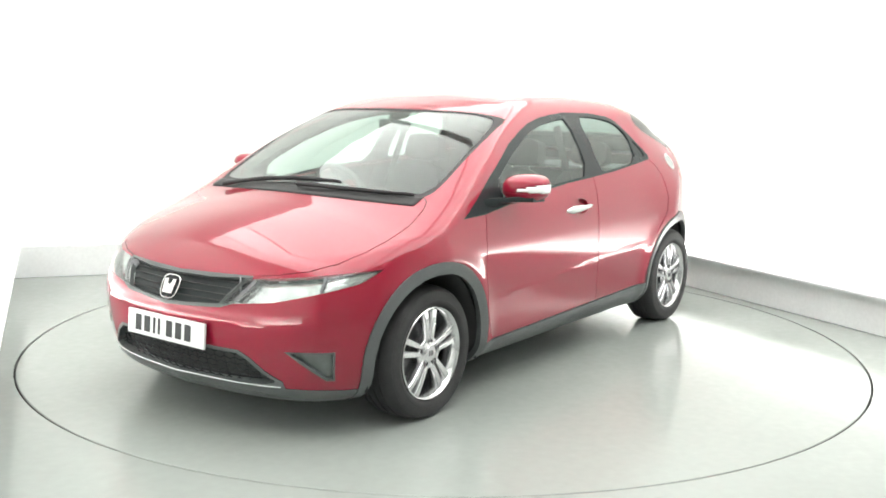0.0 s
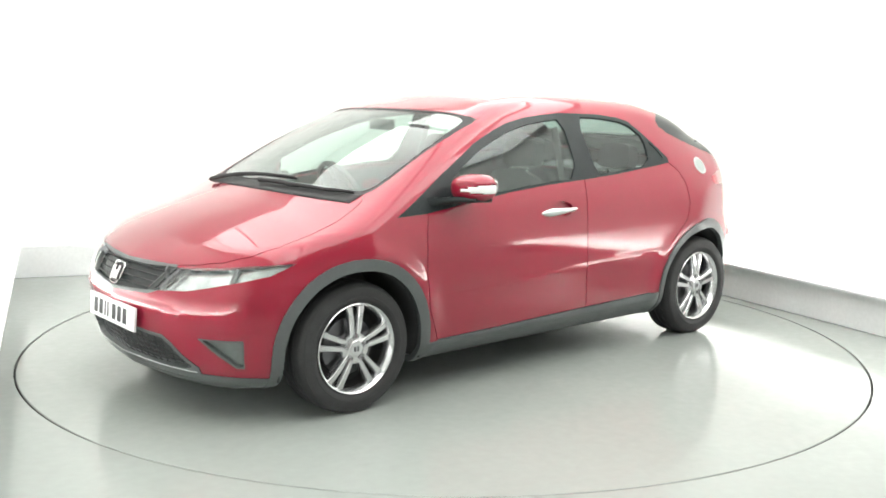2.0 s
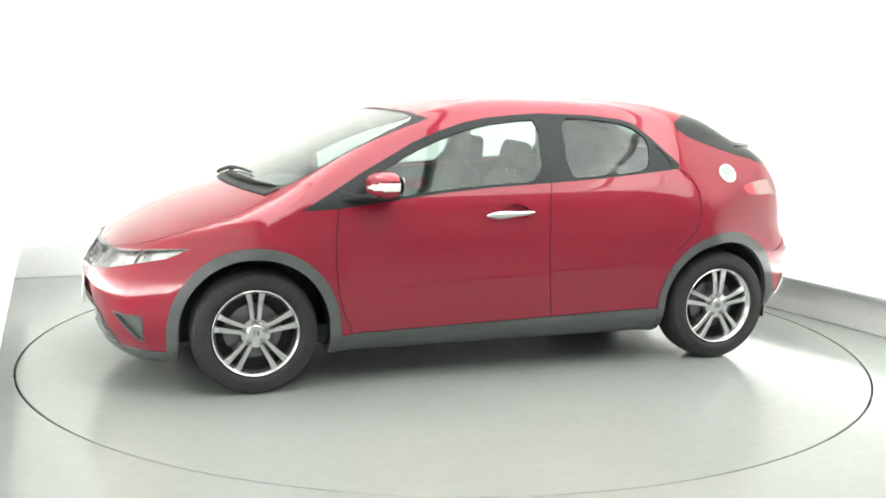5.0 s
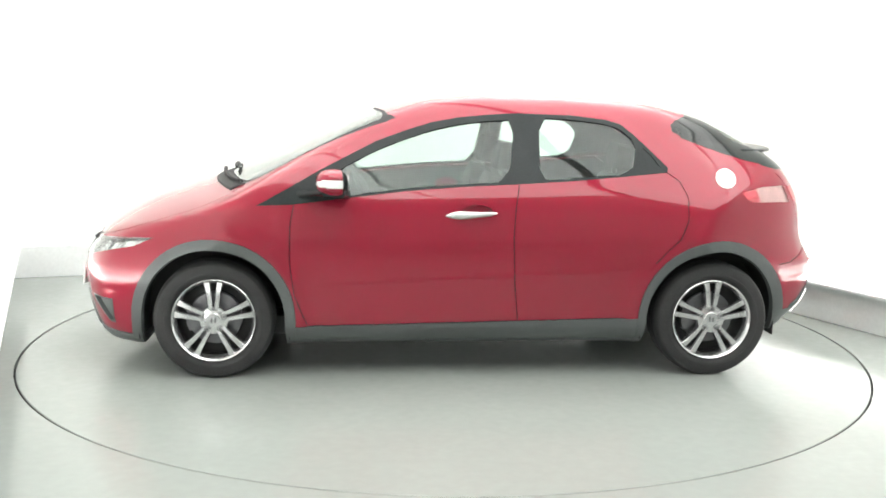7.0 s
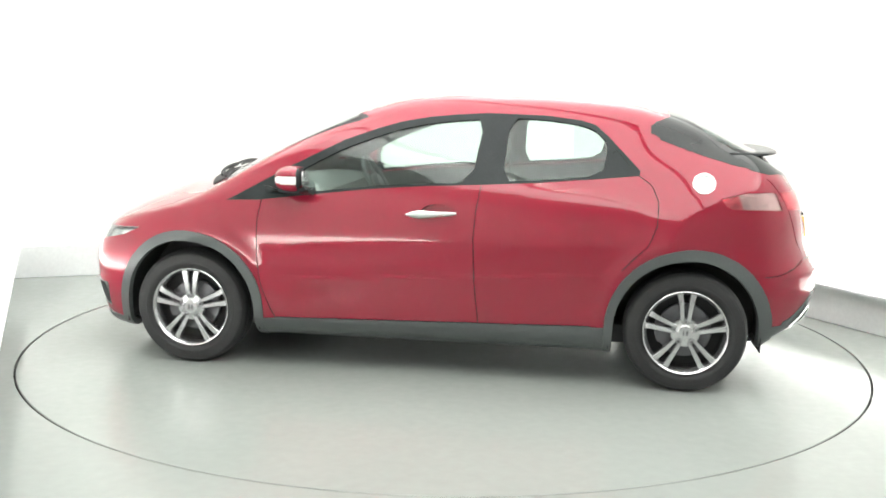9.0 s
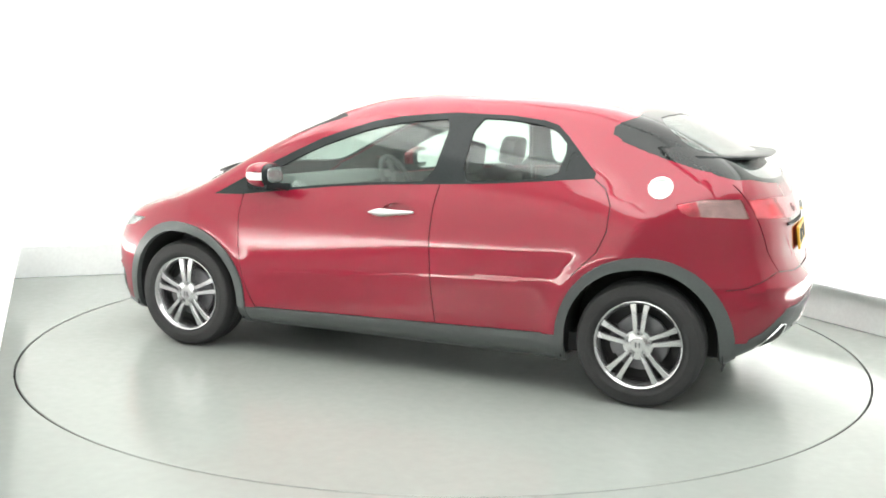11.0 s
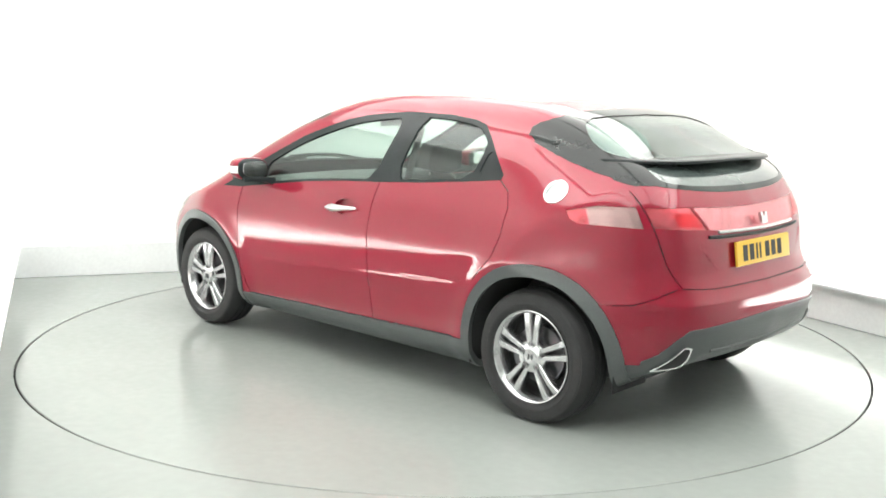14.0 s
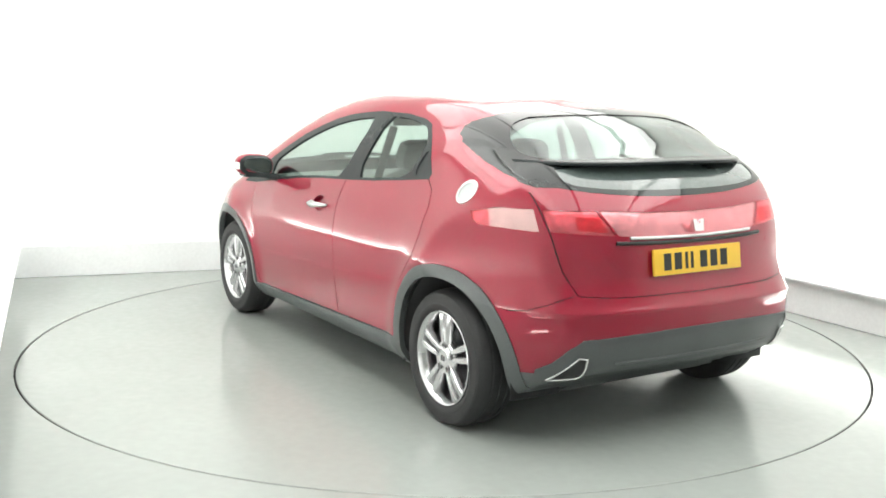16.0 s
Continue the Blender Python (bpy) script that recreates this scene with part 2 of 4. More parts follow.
def build_lights():
    """A glowing ceiling of two broad panels, two bright bars hung under it, and assumed strips low on the walls."""
    def along(off, start, length, w, power, drop, name, label):
        d, n = RIGHT_SIDE, Vector((RIGHT_SIDE.y, -RIGHT_SIDE.x, 0))
        c = CORNER_B + d * (start + length / 2) + n * off
        light_panel(pose(c.x, c.y, ROOM_H - drop, 0, 0, math.degrees(math.atan2(d.y, d.x)) - 90), w, length, power, name, label)
    for off in (1.24, 3.66):
        along(off, 0.15, 6.6, 2.32, PANEL_W, 0.05, "ceiling_light", "broad glowing white ceiling light panel")
    for off in (0.62, 4.28):
        along(off, 0.4, 6.0, 0.36, BAR_W, 0.22, "light_bar", "bright white hanging light bar")
    for a, d, n, z, length, power in ((CORNER_B, RIGHT_SIDE, Vector((RIGHT_SIDE.y, -RIGHT_SIDE.x, 0)), SKIRT_H + 0.004, 4.8, 35.0), (CORNER_A, TURN_SIDE, Vector((-TURN_SIDE.y, TURN_SIDE.x, 0)), 0.345, 6.0, 44.0)):
        wall_strip(a + d * (0.2 + length / 2) + n * 0.085, n, length, z, power)


PANEL_W, BAR_W = 86.0, 20.0


# ---- the car body as one smooth form ----
W_plan = curve([-2.1, -1.95, -1.84, -1.7, -1.5, -1.3, -1.0, -0.5, 0.2, 0.9, 1.3, 1.6, 1.8, 1.95, 2.15], [0.60, 0.705, 0.77, 0.828, 0.875, 0.898, 0.905, 0.905, 0.905, 0.904, 0.902, 0.885, 0.84, 0.765, 0.62])
side_in = curve([0.1, 0.2, 0.25, 0.28, 0.45, 0.58, 0.72, 0.85, 0.92, 0.98, 1.04, 1.15, 1.25, 1.37, 1.45, 1.6], [0.22, 0.085, 0.042, 0.028, 0.012, 0.0025, 0.0015, 0.015, 0.030, 0.050, 0.076, 0.129, 0.19, 0.275, 0.34, 0.5])
top_c = curve([-2.2, -1.9, -1.72, -1.62, -1.515, -1.4, -1.27, -1.17, -1.0, -0.82, -0.48, -0.15, 0.156, 0.357, 0.558, 0.826, 1.03, 1.2, 1.40, 1.53, 1.70, 1.87, 2.0, 2.06, 2.2],
              [1.00, 1.13, 1.205, 1.25, 1.305, 1.362, 1.412, 1.438, 1.471, 1.486, 1.499, 1.500, 1.478, 1.433, 1.365, 1.25, 1.15, 1.065, 0.985, 0.945, 0.885, 0.805, 0.72, 0.67, 0.55])
crown = curve([-2.0, -1.3, -0.5, 0.3, 0.9, 1.3, 1.6, 1.9, 2.1], [0.10, 0.12, 0.12, 0.11, 0.15, 0.17, 0.18, 0.16, 0.12])
nose_x = curve([0.1, 0.18, 0.25, 0.35, 0.44, 0.5, 0.56, 0.62, 0.68, 0.74, 0.9], [1.95, 2.03, 2.072, 2.1, 2.114, 2.118, 2.112, 2.09, 2.055, 2.01, 1.85])
nose_in = curve([0, 0.3, 0.5, 0.65, 0.74, 0.83, 0.95], [0, 0.032, 0.082, 0.155, 0.228, 0.38, 0.75])
tail_x = curve([0.1, 0.2, 0.3, 0.4, 0.5, 0.6, 0.65, 0.74, 0.85, 0.9, 1.0, 1.1, 1.2, 1.35], [-1.78, -1.88, -1.97, -2.02, -2.045, -2.04, -2.015, -1.98, -1.965, -1.955, -1.915, -1.85, -1.75, -1.55])
tail_in = curve([0, 0.3, 0.5, 0.62, 0.7, 0.77, 0.85, 0.95], [0, 0.014, 0.045, 0.088, 0.15, 0.25, 0.44, 0.75])


under_z = curve([-2.2, -1.95, -1.75, -1.6, 1.7, 1.9, 2.2], [0.36, 0.335, 0.26, 0.17, 0.165, 0.16, 0.17])


def smax(a, b, k):
    h = np.clip(0.5 + 0.5 * (a - b) / k, 0, 1)
    return b * (1 - h) + a * h + k * h * (1 - h)


def crease_z(x):
    return 0.543 - 0.054 * x


def form(p):
    """Below zero inside the car's outer form."""
    x, y, z = p[:, 0], np.abs(p[:, 1]), p[:, 2]
    w = W_plan(x) - side_in(z)
    for cx in (1.3175, -1.3175):
        r = np.hypot(x - cx, z - 0.31)
        w = w + 0.014 * np.exp(-((r - 0.43) / 0.06) ** 2) * (z < 0.95)
    w = w + 0.045 * np.exp(-((x + 1.38) / 0.34) ** 2 - ((z - 0.80) / 0.19) ** 2) + 0.026 * np.exp(-((x - 1.36) / 0.34) ** 2 - ((z - 0.74) / 0.18) ** 2)
    w = w - 0.072 * np.clip((z - 1.0) / 0.25, 0, 1) ** 1.5 * np.clip((-1.05 - x) / 0.5, 0, 1) ** 1.5
    side = y - w
    top = z - (top_c(x) - crown(x) * y * y)
    front = x - (nose_x(z) - nose_in(y))
    rear = (tail_x(z) + tail_in(y)) - x
    low = under_z(x) - z
    f = smax(side, top, 0.07)
    f = smax(f, front, 0.06)
    f = smax(f, rear, 0.05)
    return smax(f, low, 0.05)


def shell_half():
    """The left half of the form (y >= 0) as a regular net, from the underside's middle over the side to the roof's middle."""
    nx, nu = 176, 96
    bm = bmesh.new()
    core = lambda p: np.stack([np.clip(p[:, 0], -1.35, 1.35), 0 * p[:, 1], 0 * p[:, 2] + 0.62], 1)

    def project(p):
        c = core(p)
        d = p - c
        d /= np.linalg.norm(d, axis=1, keepdims=True)
        lo, hi = np.zeros(len(p)), np.full(len(p), 2.0)
        for _ in range(40):
            mid = (lo + hi) / 2
            inside = form(c + d * mid[:, None]) < 0
            lo, hi = np.where(inside, mid, lo), np.where(inside, hi, mid)
        q = c + d * lo[:, None]
        q[np.abs(p[:, 1]) < 1e-9, 1] = 0
        return q

    X = np.linspace(-2.0, 2.0, nx)
    hgt, wid, z0 = 1.3, 0.9, 0.15
    nb, ns, nt = 12, 52, 30
    prof = [(wid * k / nb, z0) for k in range(nb)] + [(wid, z0 + hgt * k / ns) for k in range(ns)] + [(wid * (1 - k / nt), z0 + hgt) for k in range(nt + 1)]
    grid = {}
    pts, keys = [], []
    for i, x in enumerate(X):
        for j, (y, z) in enumerate(prof):
            keys.append((i, j)), pts.append((x, y, z))
    q = project(np.array(pts))
    for k, v in zip(keys, q):
        grid[k] = bm.verts.new(v)
    np_ = len(prof)
    for i in range(nx - 1):
        for j in range(np_ - 1):
            bm.faces.new((grid[i, j], grid[i + 1, j], grid[i + 1, j + 1], grid[i, j + 1]))
    # the two end caps: a net over (y, z)
    ny = nt
    for s in (-1, 1):
        pts = [(s * 2.0, wid * a / ny, z0 + hgt * b / ns) for a in range(ny + 1) for b in range(ns + 1)]
        q = project(np.array(pts))
        cap = {}
        for k, v in enumerate(q):
            cap[k // (ns + 1), k % (ns + 1)] = bm.verts.new(v)
        for a in range(ny):
            for b in range(ns):
                f = (cap[a, b], cap[a + 1, b], cap[a + 1, b + 1], cap[a, b + 1])
                bm.faces.new(f if s > 0 else f[::-1])
    bmesh.ops.remove_doubles(bm, verts=bm.verts, dist=0.0008)
    bmesh.ops.recalc_face_normals(bm, faces=bm.faces)
    return bm


# ---- outlines on the body, left half; (a, b) in the plane named ----
D2 = math.sqrt(0.5)
PLANES = {"side": (Vector((1, 0, 0)), Vector((0, 0, 1))), "end": (Vector((0, 1, 0)), Vector((0, 0, 1))),
          "corner_f": (Vector((-D2, D2, 0)), Vector((0, 0, 1))), "corner_r": (Vector((D2, D2, 0)), Vector((0, 0, 1))), "top": (Vector((1, 0, 0)), Vector((0, 1, 0)))}
HUB_X, HUB_Z, TYRE_R = 1.3175, 0.308, 0.312


def arch(cx, r, z=0.318, low=0.0, n=28, spread=0.0):
    return [(cx + r + spread, low)] + [(cx + r * math.cos(math.pi * k / n), z + r * math.sin(math.pi * k / n)) for k in range(n + 1)] + [(cx - r - spread, low)]


def round_off(poly, times=1, closed=True):
    """Cuts the corners of an outline, twice as many points each time."""
    for _ in range(times):
        out, m = [], len(poly)
        for i in range(m):
            a, b = Vector(poly[i]), Vector(poly[(i + 1) % m])
            out += [tuple(a.lerp(b, 0.2)), tuple(a.lerp(b, 0.8))]
        poly = out
    return poly


def strip(line, w):
    """A band of width w round an open line."""
    pts = [Vector(p) for p in line]
    up, dn = [], []
    for i, p in enumerate(pts):
        d = (pts[min(i + 1, len(pts) - 1)] - pts[max(i - 1, 0)]).normalized()
        n = Vector((-d.y, d.x)) * w / 2
        up.append(tuple(p + n)), dn.append(tuple(p - n))
    return up + dn[::-1]


DLO = [(1.096, 0.905), (0.915, 0.911), (0.627, 0.948), (0.337, 0.983), (0.046, 1.007), (-0.227, 1.021), (-0.542, 1.041), (-0.84, 1.068), (-1.055, 1.09), (-1.06, 1.115), (-1.0, 1.175),
       (-0.9, 1.275), (-0.83, 1.335), (-0.75, 1.358), (-0.563, 1.378), (-0.26, 1.385), (-0.107, 1.374), (0.045, 1.359), (0.195, 1.331), (0.344, 1.284), (0.49, 1.23), (0.635, 1.156), (0.777, 1.083), (0.919, 1.002), (1.031, 0.939)]
GLASS_F = [(0.72, 0.95), (0.337, 0.997), (0.046, 1.021), (-0.205, 1.034), (-0.25, 1.352), (-0.107, 1.342), (0.045, 1.324), (0.195, 1.292), (0.344, 1.242), (0.49, 1.184), (0.62, 1.115), (0.72, 1.06)]
GLASS_R = [(-0.365, 1.044), (-0.542, 1.054), (-0.865, 1.084), (-0.90, 1.24), (-0.82, 1.312), (-0.74, 1.336), (-0.563, 1.357), (-0.385, 1.362)]
QUARTER = [(-0.905, 1.097), (-1.02, 1.112), (-0.985, 1.165), (-0.925, 1.225)]
SCREEN = [(-0.3, 1.005), (0.31, 0.996), (0.56, 0.99), (0.685, 0.99), (0.722, 1.02), (0.724, 1.06), (0.718, 1.12), (0.694, 1.248), (0.642, 1.348), (0.602, 1.37), (0.45, 1.387), (0.115, 1.395), (-0.3, 1.395)]
SCREEN_IN = [(-0.3, 1.03), (0.31, 1.021), (0.56, 1.013), (0.676, 1.014), (0.702, 1.04), (0.70, 1.12), (0.677, 1.248), (0.628, 1.34), (0.59, 1.364), (0.45, 1.382), (0.115, 1.39), (-0.3, 1.39)]
REARWIN = [(-0.3, 1.062), (0.191, 1.064), (0.45, 1.083), (0.578, 1.10), (0.68, 1.118), (0.712, 1.14), (0.714, 1.201), (0.69, 1.28), (0.64, 1.352), (0.58, 1.384), (0.445, 1.405), (0.31, 1.418), (-0.3, 1.43)]
REARWIN_SIDE = [(-1.205, 1.52), (-1.205, 1.40), (-1.218, 1.37), (-1.238, 1.336), (-1.288, 1.298), (-1.395, 1.242), (-1.51, 1.182), (-1.615, 1.126), (-1.70, 1.106), (-2.1, 1.104), (-2.1, 1.52)]
REARWIN_IN = [(-0.3, 1.216), (0.3, 1.216), (0.575, 1.212), (0.625, 1.235), (0.612, 1.295), (0.55, 1.355), (0.40, 1.39), (-0.3, 1.405)]
REARWIN_LOW = [(-0.3, 1.088), (0.191, 1.09), (0.39, 1.098), (0.54, 1.114), (0.58, 1.135), (0.575, 1.188), (-0.3, 1.194)]
TAIL_TIP = [(-0.435, 0.992), (-0.45, 0.955), (-0.48, 0.938), (-0.53, 0.937), (-0.515, 1.006)]
TAIL_RED = [(0.585, 0.992), (0.485, 0.99), (0.455, 0.928), (0.585, 0.94)]
HEAD = [(-1.251, 0.583), (-1.134, 0.690), (-0.982, 0.701), (-0.745, 0.724), (-0.549, 0.733), (-0.65, 0.684), (-0.841, 0.645), (-1.03, 0.606)]
GRILLE = [(-0.02, 0.678), (0.219, 0.680), (0.383, 0.692), (0.302, 0.582), (0.121, 0.569), (-0.02, 0.562)]
GRILLE_RIM = [(-0.02, 0.69), (0.41, 0.70), (0.41, 0.60), (0.31, 0.568), (0.121, 0.554), (-0.02, 0.547)]
MOUTH = [(-0.02, 0.375), (0.22, 0.382), (0.39, 0.378), (0.44, 0.35), (0.49, 0.302), (0.545, 0.262), (0.50, 0.246), (0.25, 0.232), (-0.02, 0.23)]
MOUTH_RIM = [(-0.02, 0.388), (0.22, 0.395), (0.40, 0.391), (0.455, 0.358), (0.506, 0.31), (0.575, 0.262), (0.575, 0.2), (-0.02, 0.2)]
FOG = [(-0.955, 0.396), (-0.771, 0.396), (-0.771, 0.283), (-0.80, 0.283), (-0.89, 0.352)]
FOG_RIM = [(-0.975, 0.402), (-0.764, 0.402), (-0.764, 0.272), (-0.80, 0.274), (-0.90, 0.344)]
TAIL_OUT = [(-0.435, 0.992), (-0.45, 0.955), (-0.48, 0.938), (-0.614, 0.935), (-0.752, 0.93), (-0.72, 1.02), (-0.56, 1.018)]
TAIL_IN = [(0.692, 1.018), (0.684, 0.932), (0.421, 0.914), (0.487, 1.016)]
LAMP_BAR = [(0.478, 1.016), (0.412, 0.914), (0.2, 0.893), (-0.02, 0.888), (-0.02, 1.0), (0.25, 1.004)]
REAR_GREY = [(0.735, 0.0), (0.735, 0.352), (0.70, 0.385), (0.657, 0.450), (0.61, 0.490), (0.4, 0.502), (0.155, 0.509), (-0.02, 0.511), (-0.02, 0.0)]
REAR_RIM = [(0.735, 0.345), (0.735, 0.362), (0.70, 0.397), (0.657, 0.462), (0.61, 0.502), (0.4, 0.514), (0.155, 0.521), (-0.02, 0.523), (-0.02, 0.50)]
SILL = [(0.98, 0.0), (0.98, 0.272), (0.84, 0.276), (-0.84, 0.316), (-0.98, 0.318), (-0.98, 0.0)]
FUEL = [(-1.375 + 0.058 * math.cos(a * math.pi / 12), 1.062 + 0.050 * math.sin(a * math.pi / 12)) for a in range(24)]
FUEL_IN = [(-1.375 + 0.045 * math.cos(a * math.pi / 12), 1.062 + 0.038 * math.sin(a * math.pi / 12)) for a in range(24)]
RECESS = [(-0.035 + 0.082 * math.cos(a * math.pi / 10), 0.877 + 0.042 * math.sin(a * math.pi / 10)) for a in range(20)]
DOOR_LINES = [[(0.905, 0.911), (0.925, 0.80), (0.927, 0.62), (0.905, 0.45), (0.862, 0.34), (0.835, 0.279)], [(-0.258, 1.022), (-0.238, 0.90), (-0.228, 0.76), (-0.238, 0.52), (-0.262, 0.30)],
              [(-1.05, 1.092), (-1.118, 1.045), (-1.152, 0.97), (-1.15, 0.85), (-1.11, 0.75), (-1.04, 0.68), (-0.985, 0.62)], [(0.84, 0.279), (-0.84, 0.319)]]
HATCH_LINE = [(0.708, 1.085), (0.70, 1.024), (0.676, 0.864), (0.656, 0.774), (0.611, 0.676), (0.45, 0.664), (-0.02, 0.662)]
BONNET_LINE = [(1.98, 0.39), (1.93, 0.52), (1.86, 0.63), (1.77, 0.71), (1.66, 0.755), (1.52, 0.775), (1.36, 0.775), (1.24, 0.755), (1.19, 0.735), (1.165, 0.70)]
BUMPER_R_LINE = [(-1.70, 0.598), (-1.78, 0.606), (-1.85, 0.635), (-1.91, 0.676)]


def on_side(c, n):
    return n.y > 0.3 and c.y > 0.45


def on_front(c, n):
    return c.x > 1.45 and n.x > 0.12


def on_rear(c, n):
    return c.x < -1.0 and n.x < 0.0


REGIONS = [
    ("hole", "side", arch(HUB_X, 0.366, spread=0.012), lambda c, n: c.y > 0.45 and c.z < 0.8), ("hole", "side", arch(-HUB_X, 0.366, spread=0.012), lambda c, n: c.y > 0.45 and c.z < 0.8),
    ("wheel_arch_trim_f", "side", arch(HUB_X, 0.418, spread=0.0), on_side), ("wheel_arch_trim_r", "side", arch(-HUB_X - 0.012, 0.422, spread=0.0), on_side),
    ("sill_trim", "side", SILL, lambda c, n: c.y > 0.6),
    ("front_door_glass", "side", round_off(GLASS_F), on_side), ("rear_door_glass", "side", round_off(GLASS_R), on_side), ("quarter_glass", "side", round_off(QUARTER), on_side),
    ("window_frame", "side", DLO, on_side),
    ("fuel_flap_centre", "side", FUEL_IN, on_side), ("fuel_flap", "side", FUEL, on_side), ("recess", "side", RECESS, on_side),
    *[("headlamp_divider" + k, "corner_f", strip(l, 0.012), lambda c, n: c.x > 1.4 and n.x + n.y > 0.2) for k, l in (("_f", [(-1.185, 0.602), (-1.095, 0.688)]), ("_r", [(-0.825, 0.652), (-0.80, 0.714)]))],
    ("headlamp", "corner_f", HEAD, lambda c, n: c.x > 1.4 and n.x + n.y > 0.2),
    ("grille", "end", GRILLE, on_front), ("grille_trim", "end", GRILLE_RIM, on_front),
    ("lower_grille", "end", MOUTH, on_front), ("lower_grille_trim", "end", MOUTH_RIM, on_front),
    ("fog_lamp", "corner_f", FOG, lambda c, n: c.x > 1.6 and n.x + n.y > 0.3), ("fog_lamp_trim", "corner_f", FOG_RIM, lambda c, n: c.x > 1.6 and n.x + n.y > 0.3),
    ("windscreen", "end", round_off(SCREEN_IN), lambda c, n: 0.1 < c.x < 1.5 and n.z > 0.3), ("windscreen_trim", "end", round_off(SCREEN), lambda c, n: 0.1 < c.x < 1.5 and n.z > 0.3),
    ("rear_window", "end", round_off(REARWIN_IN), on_rear), ("lower_rear_glass", "end", round_off(REARWIN_LOW), on_rear), ("rear_window_trim", "side", REARWIN_SIDE, lambda c, n: c.y > 0.44 and c.x < -1.0), ("rear_window_trim", "end", round_off(REARWIN), on_rear),
    ("gap", "end", strip(HATCH_LINE, 0.0042), on_rear), ("red_tail_lamp", "end", TAIL_RED, on_rear),
    ("tail_lamp_tip", "corner_r", TAIL_TIP, lambda c, n: c.x < -1.3 and c.y > 0.5),
    ("tail_lamp", "corner_r", TAIL_OUT, lambda c, n: c.x < -1.3 and c.y > 0.5), ("inner_tail_lamp", "end", TAIL_IN, on_rear), ("lamp_bar", "end", LAMP_BAR, on_rear),
    ("rear_diffuser", "end", REAR_GREY, lambda c, n: c.x < -1.55), ("rear_bumper_strip", "end", REAR_RIM, lambda c, n: c.x < -1.55),
    ("rear_corner_trim", "side", [(-1.6, 0.0), (-1.6, 0.335), (-1.72, 0.338), (-1.95, 0.352), (-1.95, 0.0)], lambda c, n: c.y > 0.735 and c.x < -1.5),
    ("front_lip", "side", [(1.6, 0.0), (1.6, 0.215), (1.85, 0.228), (2.3, 0.24), (2.3, 0.0)], lambda c, n: c.x > 1.55),
    *[("gap", "side", strip(l, 0.0045), on_side) for l in DOOR_LINES], ("gap", "top", strip(BONNET_LINE, 0.0035), lambda c, n: c.x > 1.1 and n.z > 0.2),
    ("gap", "side", strip(BUMPER_R_LINE, 0.004), on_side),
    ("front_door", "side", [(0.922, 0.27), (0.922, 1.1), (-0.245, 1.1), (-0.245, 0.27)], lambda c, n: on_side(c, n) and c.z < 1.03),
    ("rear_door", "side", [(-0.245, 0.27), (-0.245, 1.1), (-1.15, 1.1), (-1.15, 0.70), (-0.98, 0.60), (-0.90, 0.3)], lambda c, n: on_side(c, n) and c.z < 1.1),
    ("bonnet", "top", [(2.3, -0.02), (2.3, 0.25), (2.0, 0.36)] + BONNET_LINE + [(1.3, -0.02)], lambda c, n: 1.1 < c.x and n.z > 0.25 and c.z > 0.66),
    ("front_bumper", "side", [(1.5, 0.1), (1.5, 0.60), (1.65, 0.69), (2.0, 0.70), (2.3, 0.72), (2.3, 0.1)], lambda c, n: c.x > 1.55 and c.z < 0.72),
    ("rear_bumper", "side", [(-1.5, 0.1), (-1.5, 0.60), (-1.70, 0.60), (-1.78, 0.606), (-1.85, 0.635), (-1.91, 0.664), (-2.3, 0.664), (-2.3, 0.1)], lambda c, n: c.x < -1.5),
    ("hatch_panel", "end", HATCH_LINE[:5] + [(-0.02, 0.66), (-0.02, 1.08), (0.6, 1.12)], on_rear),
]


# ---- pressed lines: an upper edge that stands proud of the sheet below it ----
LEDGES = [("side", [(0.87, crease_z(0.87)), (0.3, crease_z(0.3)), (-0.3, crease_z(-0.3)), (-0.93, crease_z(-0.93))], 0.009, 0.0045, lambda c, n: on_side(c, n) and c.z < 0.7),
          ("side", [(1.745, 0.442), (1.85, 0.440), (2.0, 0.436)], 0.009, 0.007, lambda c, n: c.x > 1.5 and c.y > 0.52 and c.z < 0.55),
          ("end", [(0.52, 0.512), (0.40, 0.522), (0.25, 0.530), (-0.02, 0.532)], 0.010, 0.006, lambda c, n: c.x > 1.8 and c.z < 0.6),
          ("end", [(0.765, 0.592), (0.70, 0.604), (0.5, 0.612), (-0.02, 0.615)], 0.010, 0.009, lambda c, n: c.x < -1.55 and c.z < 0.7),
          ("side", [(-1.96, 0.552), (-1.85, 0.53), (-1.70, 0.505)], 0.009, 0.006, lambda c, n: c.x < -1.6 and c.y > 0.5 and 0.4 < c.z < 0.62),
          ("end", [(0.34, 0.70), (0.44, 0.80), (0.50, 0.875)], 0.012, 0.006, lambda c, n: c.x < -1.55 and 0.66 < c.z < 0.9)]


